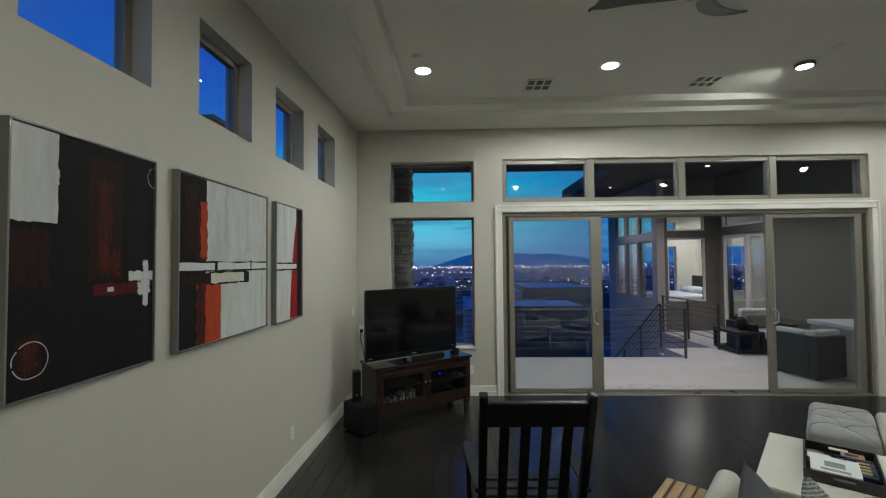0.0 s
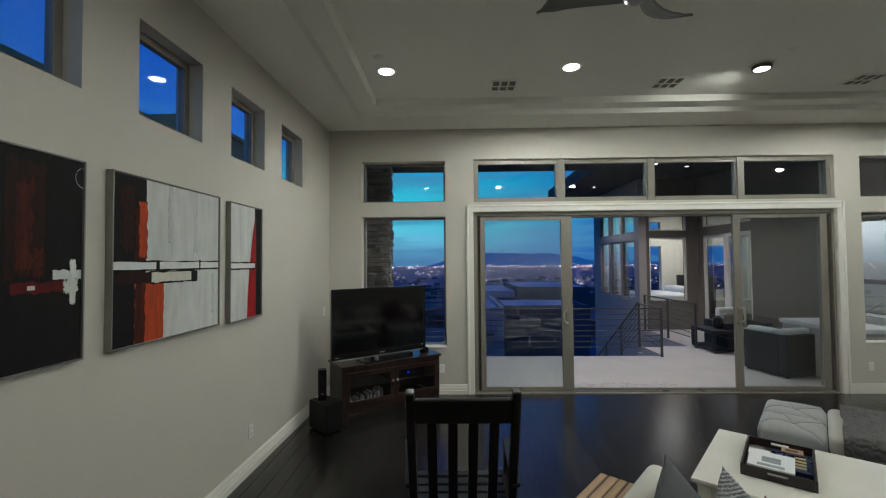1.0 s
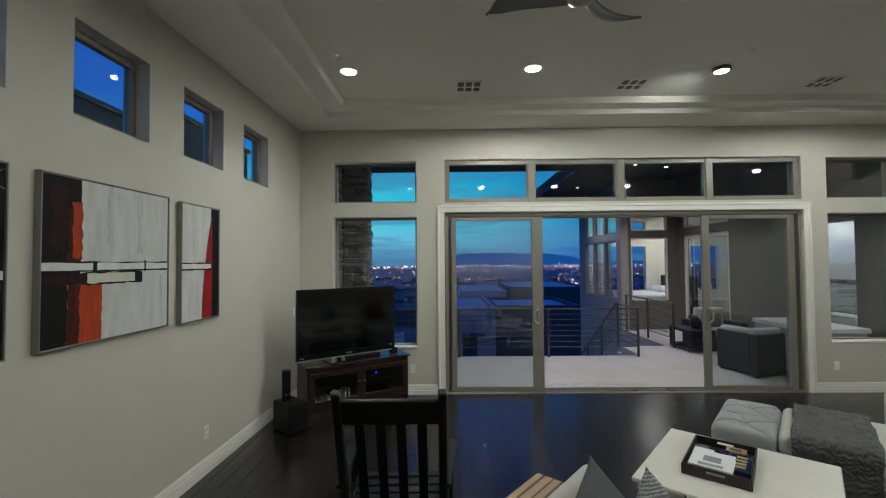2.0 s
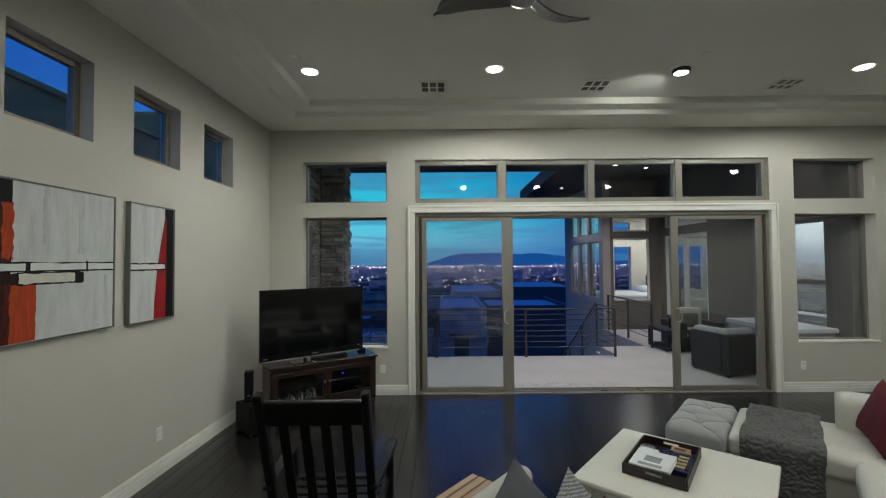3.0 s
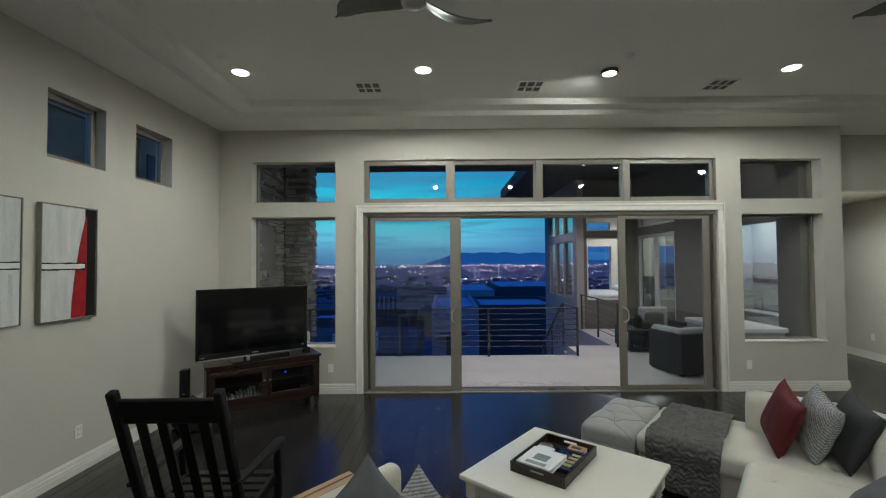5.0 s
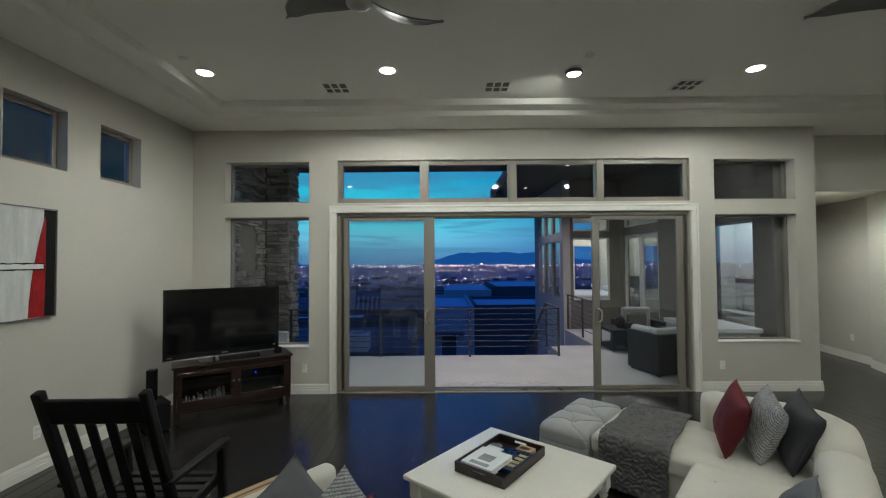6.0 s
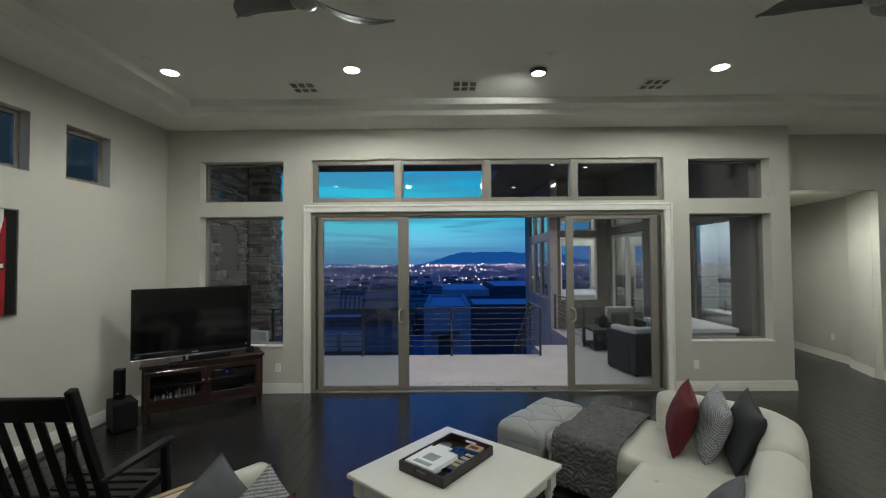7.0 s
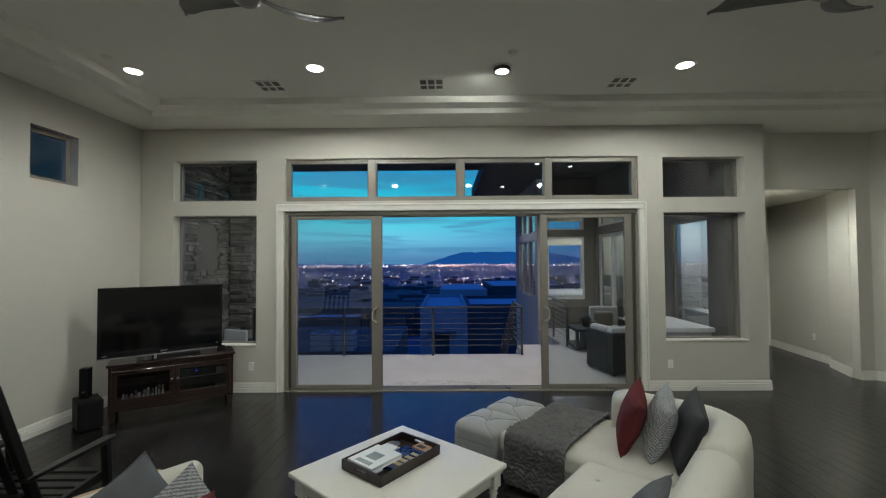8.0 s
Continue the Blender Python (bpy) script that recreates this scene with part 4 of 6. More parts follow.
# ---- plates on the walls ----
def wall_plate(m, label, name="outlet", slots=True):
    th = thing(name, m, label, "outlet" if slots else "switch", "wall plates")
    part("plate", cuboid(-0.036, 0.036, -0.007, -0.0005, -0.058, 0.058, 0.003, 2), PLATE, th)
    if slots:
        for z in (-0.024, 0.024):
            part("socket", cuboid(-0.017, 0.017, -0.0095, -0.0072, z - 0.015, z + 0.015, 0.003), PLATE, th)
            for dx in (-0.006, 0.006):
                part("slot", cuboid(dx - 0.001, dx + 0.001, -0.0102, -0.0097, z - 0.005, z + 0.006), PLASTIC_M, th)
    else:
        part("rocker", cuboid(-0.016, 0.016, -0.011, -0.0072, -0.032, 0.032, 0.002), PLATE, th)
    return th


wall_plate(pose(0.10, N0, 0.35), "white duplex outlet plate on the greige wall")
wall_plate(pose(5.88, N0, 0.36), "white duplex outlet plate below the window")
wall_plate(WM @ pose(0, 3.705, 0.352, 0, 0, 90), "white duplex outlet plate above the baseboard")
wall_plate(WM @ pose(0, 5.62, 1.17, 0, 0, 90), "white rocker switch plate near the corner", "switch_plate", False)
wall_plate(pose(9.345, 7.58, 0.40, 0, 0, -97.7), "white duplex outlet plate in the hall")
wall_plate(pose(9.60, 9.4, 1.17, 0, 0, -97.7), "white rocker switch plate in the hall", "switch_plate", False)
cable = thing("wall_cable", Matrix.Identity(4), "black power cable plugged in behind the television", "cable")
part("plate", cuboid(-1.44, -1.36, N0 - 0.008, N0 - 0.001, 0.84, 0.96, 0.003), PLATE, cable)
part("plug", cuboid(-1.42, -1.38, N0 - 0.045, N0 - 0.009, 0.86, 0.91, 0.005), PLASTIC_M, cable)
part("cord", tube([(-1.40, N0 - 0.046, 0.885), (-1.40, N0 - 0.09, 0.86), (-1.395, N0 - 0.10, 0.78), (-1.37, N0 - 0.08, 0.66), (-1.34, N0 - 0.06, 0.45), (-1.32, N0 - 0.05, 0.2), (-1.30, N0 - 0.05, 0.008)], 0.006), PLASTIC_M, cable, smooth=True)


# ---- three abstract canvases ----
def paint(name, base, vary, stretch=(1, 1, 1), rough=0.7):
    return mat(name, base, rough, vary=vary, scale=7, fine=40, bump=0.2, stretch=stretch, spec=0.25)


P_BLACK = paint("paint_black", (0.006, 0.0055, 0.006), 0.5)
P_WHITE = paint("paint_white", (0.56, 0.57, 0.56), 0.16, (1, 2.6, 0.45))
P_PURE = paint("paint_thick_white", (0.66, 0.67, 0.66), 0.12, (1, 2, 2))
P_ORANGE = paint("paint_burnt_orange", (0.42, 0.055, 0.016), 0.4, (1, 8, 1))
P_RUST = paint("paint_dark_rust", (0.065, 0.011, 0.007), 0.8, (1, 6, 1))
P_MAROON = paint("paint_maroon", (0.022, 0.007, 0.006), 0.8, (1, 5, 1))
P_RED = paint("paint_crimson", (0.30, 0.012, 0.014), 0.4, (1, 5, 1))
P_DEEP = paint("paint_deep_red", (0.10, 0.008, 0.009), 0.6, (1, 3, 1))
P_CREAM = paint("paint_cream", (0.60, 0.58, 0.50), 0.15, (1, 3, 1))
P_GREYSTREAK = paint("paint_grey_streak", (0.49, 0.50, 0.50), 0.25, (1, 4, 0.6))
FRAME_G = mat("silver_grey_frame", (0.23, 0.225, 0.205), 0.4, 0.3, vary=0.08)


def canvas(y0, y1, z0, z1, ground, strokes, label):
    """A deep-edged canvas in a grey floater frame on the picture wall; strokes lie on it as raised paint.
    A stroke is (left, right, low, high, material, raggedness, layer) in shares of the canvas."""
    th = thing("painting", WM @ Matrix.Translation((0, y0, z0)), label, "painting", "abstract triptych")
    w, h = y1 - y0, z1 - z0
    fr = bmesh.new()
    t = 0.008
    for a, b, c, e in ((0, t, 0, h), (w - t, w, 0, h), (t, w - t, 0, t), (t, w - t, h - t, h)):
        cuboid(0.002, 0.044, a, b, c, e, 0.001, bm=fr)
    part("frame", fr, FRAME_G, th, "silver grey floater frame")
    part("canvas", cuboid(0.004, 0.034, t + 0.002, w - t - 0.002, t + 0.002, h - t - 0.002), ground, th)
    rnd = random.Random(int(y0 * 100))
    i0, iw, ih = t + 0.004, w - 2 * t - 0.008, h - 2 * t - 0.008
    for a, b, c, e, m, rag, layer in strokes:
        n = 26
        pts = []
        off = rnd.uniform(0, 100)
        jit = lambda k: rag * (1.5 * noise.noise(Vector((off + k * 0.23, layer, 0))) + 0.35 * rnd.uniform(-1, 1))
        for k in range(n):
            pts.append((a + (b - a) * k / n, c + jit(k) * (c > 0.005)))
        for k in range(n):
            pts.append((b + jit(k + 40) * 0.7 * (b < 0.995), c + (e - c) * k / n))
        for k in range(n):
            pts.append((b + (a - b) * k / n, e + jit(k + 80) * (e < 0.995)))
        for k in range(n):
            pts.append((a + jit(k + 120) * 0.7 * (a > 0.005), e + (c - e) * k / n))
        pts = [(i0 + min(max(u, 0), 1) * iw, i0 + min(max(v, 0), 1) * ih) for u, v in pts]
        part("brush_stroke", prism(pts, "x", 0.0341, 0.0341 + 0.0006 * layer), m, th)
    return th


def ring_stroke(th, cy, cz, r):
    bm = bmesh.new()
    n = 36
    vs = []
    for k in range(n):
        t = 2 * math.pi * k / n
        wob = 1 + 0.06 * noise.noise(Vector((math.cos(t) * 1.5, math.sin(t) * 1.5, cy)))
        for rr in (r * wob - 0.002, r * wob + 0.002):
            vs.append(bm.verts.new((0.0372, cy + rr * math.cos(t), cz + rr * math.sin(t))))
    for k in range(n):
        if noise.noise(Vector((k * 0.5, cz, 2))) > -0.35:
            j = (k + 1) % n
            bm.faces.new((vs[2 * k], vs[2 * k + 1], vs[2 * j + 1], vs[2 * j]))
    part("ring_stroke", bm, P_GREYSTREAK, th)


pc = canvas(1.375, 2.035, 1.360, 2.325, P_BLACK, [
    (0.0, 0.26, 0.64, 1.0, P_WHITE, 0.006, 2), (0.0, 0.27, 0.625, 0.645, P_BLACK, 0.006, 3), (0.0, 0.22, 0.40, 0.62, P_MAROON, 0.03, 1),
    (0.46, 0.72, 0.42, 0.95, P_MAROON, 0.03, 1), (0.53, 0.63, 0.45, 0.85, P_RUST, 0.03, 2), (0.64, 0.70, 0.42, 0.55, P_RUST, 0.02, 2),
    (0.50, 0.90, 0.345, 0.395, P_DEEP, 0.010, 2), (0.605, 0.655, 0.360, 0.380, P_PURE, 0.002, 3),
    (0.78, 1.0, 0.405, 0.45, P_PURE, 0.006, 3), (0.86, 0.97, 0.34, 0.405, P_PURE, 0.02, 4), (0.91, 0.95, 0.28, 0.50, P_PURE, 0.012, 5),
    (0.05, 0.18, 0.07, 0.22, P_MAROON, 0.02, 1), (0.08, 0.15, 0.09, 0.19, P_RUST, 0.03, 2), (0.245, 0.265, 0.80, 0.86, P_CREAM, 0.006, 3)],
    "large black, red and white abstract canvas, framed")
ring_stroke(pc, 0.09, 0.135, 0.062)
ring_stroke(pc, 0.66, 0.88, 0.05)
canvas(2.192, 3.165, 1.357, 2.325, P_WHITE, [
    (0.0, 0.245, 0.0, 1.0, P_BLACK, 0.006, 1), (0.05, 0.16, 0.55, 0.95, P_MAROON, 0.03, 2), (0.16, 0.24, 0.49, 0.82, P_RUST, 0.02, 2), (0.19, 0.255, 0.52, 0.86, P_ORANGE, 0.012, 3),
    (0.16, 0.40, 0.0, 0.36, P_ORANGE, 0.008, 2), (0.16, 0.24, 0.0, 0.36, P_RUST, 0.012, 3),
    (0.44, 0.48, 0.62, 1.0, P_GREYSTREAK, 0.014, 1), (0.70, 0.74, 0.56, 1.0, P_GREYSTREAK, 0.016, 1), (0.92, 0.95, 0.1, 0.40, P_GREYSTREAK, 0.012, 1),
    (0.0, 1.0, 0.435, 0.498, P_BLACK, 0.004, 3), (0.0, 1.0, 0.445, 0.490, P_PURE, 0.003, 4), (0.33, 0.36, 0.44, 0.495, P_BLACK, 0.002, 5), (0.76, 0.775, 0.43, 0.505, P_BLACK, 0.003, 5),
    (0.0, 0.36, 0.36, 0.43, P_MAROON, 0.008, 4), (0.28, 0.74, 0.352, 0.435, P_BLACK, 0.006, 5), (0.29, 0.67, 0.362, 0.425, P_CREAM, 0.005, 6)],
    "abstract canvas in white, orange and black, framed")
pn = canvas(3.305, 3.825, 1.345, 2.315, P_WHITE, [
    (0.30, 0.34, 0.5, 1.0, P_GREYSTREAK, 0.012, 1), (0.78, 1.0, 0.0, 1.0, P_BLACK, 0.006, 1),
    (0.0, 0.80, 0.432, 0.500, P_BLACK, 0.006, 4), (0.0, 0.78, 0.446, 0.488, P_PURE, 0.004, 5)],
    "narrow abstract canvas in white, red and black, framed")
# the red wedge, widening in one curve towards the foot of the canvas
edge = [(0.53 + 0.27 * (k / 24) ** 1.7 + 0.008 * noise.noise(Vector((k * 0.4, 3, 1))), 0.94 * k / 24) for k in range(25)]
part("brush_stroke", prism([(0.012 + u * 0.496, 0.012 + v * 0.946) for u, v in [*edge, (0.815, 0.90), (0.82, 0.45), (0.81, 0.0)]], "x", 0.0341, 0.0357), P_RED, pn)


# ---- television corner ----
def tv_stand():
    ang = math.degrees(math.atan2(0.67, 1.03))
    th = thing("tv_stand", pose(-0.985, 4.72, 0, 0, 0, ang), "dark cherry media cabinet with two glass doors", "cabinet")
    L, D, H = 1.265, 0.46, 0.65
    part("top", cuboid(-0.02, L + 0.02, -0.02, D + 0.01, H - 0.03, H, 0.006, 2), CHERRY, th)
    part("side", cuboid(0, 0.03, 0, D, 0.14, H - 0.031, 0.002), CHERRY, th)
    part("side", cuboid(L - 0.03, L, 0, D, 0.14, H - 0.031, 0.002), CHERRY, th)
    part("back", cuboid(0.031, L - 0.031, D - 0.015, D, 0.14, H - 0.031), CHERRY_D, th)
    part("bottom", cuboid(0.031, L - 0.031, 0.002, D - 0.016, 0.14, 0.165), CHERRY, th)
    part("rail", cuboid(0.031, L - 0.031, 0.0, 0.02, 0.166, 0.20, 0.002), CHERRY, th)
    part("rail", cuboid(0.031, L - 0.031, 0.0, 0.02, H - 0.075, H - 0.032, 0.002), CHERRY, th)
    part("apron", prism([(0.06, 0.139), (L - 0.06, 0.139), (L - 0.10, 0.115), (L / 2, 0.105), (0.10, 0.115)], "y", 0.0, 0.018), CHERRY, th)
    part("divider", cuboid(L / 2 - 0.012, L / 2 + 0.012, 0.02, D - 0.016, 0.166, H - 0.031), CHERRY, th)
    part("shelf", cuboid(0.032, L / 2 - 0.013, 0.05, D - 0.017, 0.37, 0.385), CHERRY_D, th)
    part("shelf", cuboid(L / 2 + 0.013, L - 0.032, 0.05, D - 0.017, 0.37, 0.385), CHERRY_D, th)
    for x in (0.035, L - 0.035):
        for y in (0.035, D - 0.035):
            bm = bmesh.new()
            t, b = 0.033, 0.022
            vs = [bm.verts.new((x + a * t, y + c * t, 0.139)) for a, c in ((-1, -1), (1, -1), (1, 1), (-1, 1))]
            ws = [bm.verts.new((x + a * b, y + c * b, 0.0)) for a, c in ((-1, -1), (1, -1), (1, 1), (-1, 1))]
            bm.faces.new(vs)
            bm.faces.new(ws[::-1])
            for k in range(4):
                bm.faces.new((vs[k], ws[k], ws[(k + 1) % 4], vs[(k + 1) % 4]))
            part("leg", bm, CHERRY, th)
    for x0, x1, kx in ((0.033, L / 2 - 0.003, L / 2 - 0.03), (L / 2 + 0.003, L - 0.033, L / 2 + 0.03)):
        fr = bmesh.new()
        z0, z1, w = 0.203, H - 0.078, 0.05
        for a, b, c, e in ((x0, x0 + w, z0, z1), (x1 - w, x1, z0, z1), (x0 + w, x1 - w, z0, z0 + w), (x0 + w, x1 - w, z1 - w, z1)):
            cuboid(a, b, -0.018, -0.001, c, e, 0.003, bm=fr)
        d = part("door", fr, CHERRY, th)
        part("pane", cuboid(x0 + w, x1 - w, -0.012, -0.008, z0 + w, z1 - w), PANE_C, d, "clear glass door pane")
        part("knob", lathe([(0.006, 0), (0.006, 0.012), (0.013, 0.018), (0.012, 0.026), (0.003, 0.029)], 14), SILVER, d, "round silver knob", at=pose(kx, -0.019, 0.42, 90), smooth=True)
    return th.matrix_basis.copy(), L, D, H


SM, SL, SD, SH = tv_stand()


def on_stand(x, y, z, rz=0):
    return SM @ pose(x, y, z, 0, 0, rz)


rec = thing("av_receiver", on_stand(0.66, 0.08, 0.386), "black stereo receiver with a blue lit dial on the shelf", "receiver")
part("case", cuboid(0, 0.42, 0, 0.30, 0.006, 0.105, 0.004), PLASTIC, rec)
part("display", cuboid(0.06, 0.26, -0.003, -0.0005, 0.055, 0.085), SCREEN, rec)
part("dial", lathe([(0.010, 0), (0.010, 0.005), (0.006, 0.006)], 14), LED, rec, "glowing blue dial", at=pose(0.20, -0.004, 0.07, 90))
for x in (0.03, 0.36):
    part("foot", cuboid(x, x + 0.03, 0.03, 0.27, 0.0, 0.0055), PLASTIC_M, rec)
dvd = thing("disc_player", on_stand(0.68, 0.08, 0.1655), "flat black disc player with a silver front", "disc player")
part("case", cuboid(0, 0.40, 0.004, 0.28, 0.0, 0.055, 0.003), PLASTIC, dvd)
part("front", cuboid(0.0, 0.40, 0.0, 0.003, 0.010, 0.045), SILVER, dvd, "silver front panel")
rnd = random.Random(4)
DISC_M = [mat(f"case_tone_{i}", c, 0.4, vary=0.05) for i, c in enumerate(((0.55, 0.55, 0.55), (0.2, 0.2, 0.22), (0.40, 0.38, 0.36), (0.1, 0.1, 0.12)))]
x = 0.12
for i in range(11):
    w, h = rnd.uniform(0.012, 0.03), rnd.choice((0.10, 0.13, 0.15, 0.19)) * (0.9 if i < 9 else 1.0)
    b = thing("disc_case", on_stand(x, 0.06 + rnd.uniform(0, 0.03), 0.1655), "upright disc case on the cabinet floor", "disc case", "disc cases in the cabinet")
    part("cover", cuboid(0, w - 0.002, 0, 0.13, 0, h, 0.002), DISC_M[i % 4], b)
    part("spine_label", cuboid(0.003, w - 0.005, -0.0012, -0.0004, h * 0.2, h * 0.8), PAPER, b)
    x += w + rnd.uniform(0.002, 0.03)
wb = thing("white_box", on_stand(0.09, 0.03, 0.1655), "small white box at the cabinet door", "box")
part("box", cuboid(0, 0.05, 0, 0.05, 0, 0.035, 0.003), PAPER, wb)
part("lid", cuboid(-0.002, 0.052, -0.002, 0.052, 0.0352, 0.048, 0.003), PAPER, wb)

TVA = math.degrees(math.atan2(0.755, 1.0))
tv = thing("television", pose(-1.10, 4.70, SH, 0, 0, TVA), "black flat-screen television, switched off, on the cabinet", "television")
TW, TZ0, TZ1 = 1.255, 0.055, 0.865
part("back_shell", cuboid(0.01, TW - 0.01, 0.022, 0.075, TZ0 + 0.02, TZ1 - 0.01, 0.02, 2), PLASTIC_M, tv)
bz = bmesh.new()
for a, b, c, e in ((0, 0.035, TZ0, TZ1), (TW - 0.035, TW, TZ0, TZ1), (0.035, TW - 0.035, TZ1 - 0.035, TZ1), (0.035, TW - 0.035, TZ0, TZ0 + 0.075)):
    cuboid(a, b, 0.0, 0.021, c, e, 0.004, bm=bz)
bezel = part("bezel", bz, PLASTIC, tv, "glossy black bezel")
part("screen", cuboid(0.035, TW - 0.035, 0.006, 0.018, TZ0 + 0.075, TZ1 - 0.035), SCREEN, tv)
part("silver_edge", cuboid(0.004, TW - 0.004, -0.006, -0.001, TZ0, TZ0 + 0.012, 0.002), SILVER, tv, "thin silver lower edge")
part("brand_bar", cuboid(TW / 2 - 0.035, TW / 2 + 0.035, -0.002, -0.0005, TZ0 + 0.035, TZ0 + 0.045), SILVER, bezel)
part("mark", cuboid(0.04, 0.09, -0.002, -0.0005, TZ0 + 0.036, TZ0 + 0.042), SILVER, bezel)
part("mark", cuboid(TW - 0.07, TW - 0.05, -0.002, -0.0005, TZ0 + 0.06, TZ0 + 0.075), SILVER, bezel)
part("neck", cuboid(TW / 2 - 0.12, TW / 2 + 0.12, 0.03, 0.07, 0.02, TZ0 + 0.05, 0.006), PLASTIC, tv)
part("base", cuboid(TW / 2 - 0.27, TW / 2 + 0.27, -0.10, 0.17, 0.0, 0.02, 0.008, 2), PLASTIC, tv)
sbar = thing("centre_speaker", on_stand(0.42, 0.015, SH), "low dark centre speaker with silver ends", "speaker")
part("cabinet", cuboid(0.03, 0.45, 0, 0.09, 0, 0.06, 0.01, 2), PLASTIC_M, sbar)
part("end_cap", cuboid(0, 0.029, 0.002, 0.088, 0.001, 0.058, 0.008, 2), SILVER, sbar)
part("end_cap", cuboid(0.451, 0.48, 0.002, 0.088, 0.001, 0.058, 0.008, 2), PLASTIC, sbar)
sp = thing("satellite_speaker", on_stand(1.09, 0.12, SH), "small black speaker at the cabinet edge", "speaker", "small speakers")
part("cabinet", cuboid(0, 0.09, 0, 0.08, 0, 0.07, 0.006), PLASTIC, sp)
part("grille", cuboid(0.006, 0.084, -0.004, -0.0005, 0.006, 0.064, 0.002), PLASTIC_M, sp)

sub = thing("subwoofer", pose(-1.09, 4.455, 0, 0, 0, 49), "black cube subwoofer standing on the floor", "speaker")
part("cabinet", cuboid(0, 0.22, 0, 0.335, 0.015, 0.31, 0.006, 2), PLASTIC_M, sub)
part("grille", cuboid(0.012, 0.208, -0.008, -0.0005, 0.03, 0.295, 0.004), PLASTIC_M, sub)
for a in (0.03, 0.17):
    for b in (0.04, 0.28):
        part("foot", lathe([(0.015, 0), (0.015, 0.0145)], 10), PLASTIC, sub, at=Matrix.Translation((a, b, 0)))
sat = thing("satellite_speaker", pose(-1.20, 4.68, 0.31, 0, 0, 20), "slim black speaker standing on the subwoofer", "speaker", "small speakers")
part("cabinet", cuboid(-0.045, 0.045, -0.05, 0.05, 0.012, 0.33, 0.008, 2), PLASTIC, sat)
part("grille", cuboid(-0.038, 0.038, -0.056, -0.0505, 0.05, 0.32, 0.003), PLASTIC_M, sat)
part("foot", cuboid(-0.05, 0.05, -0.055, 0.055, 0, 0.0115, 0.003), PLASTIC, sat)
part("brand_bar", cuboid(-0.01, 0.01, -0.0575, -0.0565, 0.07, 0.078), SILVER, sat)


# ---- rocking chair ----
def rocking_chair():
    """Slat-back rocker seen from behind; its own y runs from the back to the front."""
    th = thing("rocking_chair", pose(0.295, 2.36, 0, 0, 0, 1.0), "black wooden slat-back rocking chair", "chair")
    def limb(name, p, q, w, d, label=""):
        p, q = Vector(p), Vector(q)
        bm = cuboid(-w / 2, w / 2, -d / 2, d / 2, 0, (q - p).length, min(w, d) * 0.22, 2)
        up = (q - p).normalized()
        side = Vector((1, 0, 0))
        back = up.cross(side).normalized()
        side = back.cross(up)
        rot = Matrix((side, back, up)).transposed().to_4x4()
        return part(name, bm, BLACKWOOD, th, label, at=Matrix.Translation(p) @ rot)
    hw = 0.262
    for s in (-1, 1):
        limb("back_post", (s * hw, 0.02, 0.05), (s * hw, -0.02, 0.45), 0.045, 0.05)
        limb("back_post", (s * hw, -0.02, 0.45), (s * hw, -0.275, 1.190), 0.045, 0.05)
        limb("front_leg", (s * 0.30, 0.43, 0.05), (s * 0.305, 0.39, 0.645), 0.045, 0.05)
        # flat arm, flaring outwards to the front
        arm = prism([(s * 0.255, -0.12), (s * 0.30, -0.12), (s * 0.335, 0.26), (s * 0.352, 0.42), (s * 0.315, 0.46), (s * 0.275, 0.42), (s * 0.27, 0.2)], "z", 0, 0.026)
        bmesh.ops.bevel(arm, geom=arm.edges[:], offset=0.006, segments=1, affect="EDGES")
        part("arm", arm, BLACKWOOD, th, at=Matrix.Translation((0, 0, 0.64)) @ pose(0, 0, 0, 0.8))
        # rocker
        pts = [Vector((s * 0.275, -0.42 + 0.12 * k, 0.02 + 0.10 * ((k - 4.4) / 5.0) ** 2)) for k in range(10)]
        bm = bmesh.new()
        rings = [[bm.verts.new(p + Vector((a * 0.018, 0, b * 0.018))) for a, b in ((-1, -1), (1, -1), (1, 1), (-1, 1))] for p in pts]
        for u, v in zip(rings, rings[1:]):
            for k in range(4):
                bm.faces.new((u[k], u[(k + 1) % 4], v[(k + 1) % 4], v[k]))
        bm.faces.new(rings[0][::-1])
        bm.faces.new(rings[-1])
        part("rocker", bm, BLACKWOOD, th)
        limb("seat_rail", (s * 0.275, -0.03, 0.405), (s * 0.285, 0.44, 0.435), 0.03, 0.06)
    lean = (-0.275 + 0.02) / (1.190 - 0.45)
    at_z = lambda z: -0.02 + lean * (z - 0.45)
    tilt = math.degrees(math.atan(-lean))
    part("top_rail", cuboid(-hw + 0.02, hw - 0.02, -0.014, 0.014, -0.07, 0.07, 0.008, 2), BLACKWOOD, th, at=pose(0, at_z(1.08), 1.08, tilt))
    part("lower_rail", cuboid(-hw + 0.02, hw - 0.02, -0.012, 0.012, -0.035, 0.035, 0.006), BLACKWOOD, th, at=pose(0, at_z(0.52), 0.52, tilt))
    for x in (-0.157, -0.052, 0.052, 0.157):
        limb("back_slat", (x, at_z(0.55), 0.55), (x, at_z(1.015), 1.015), 0.05, 0.014)
    for k in range(6):
        y = 0.01 + 0.078 * k
        z = 0.435 + 0.03 * (y / 0.5) - 0.018 * math.sin(math.pi * min(max(y / 0.5, 0), 1))
        part("seat_slat", cuboid(-0.27, 0.27, y - 0.03, y + 0.03, z, z + 0.016, 0.004), BLACKWOOD, th)
    limb("stretcher", (-0.29, 0.42, 0.22), (0.29, 0.42, 0.22), 0.03, 0.03)


rocking_chair()


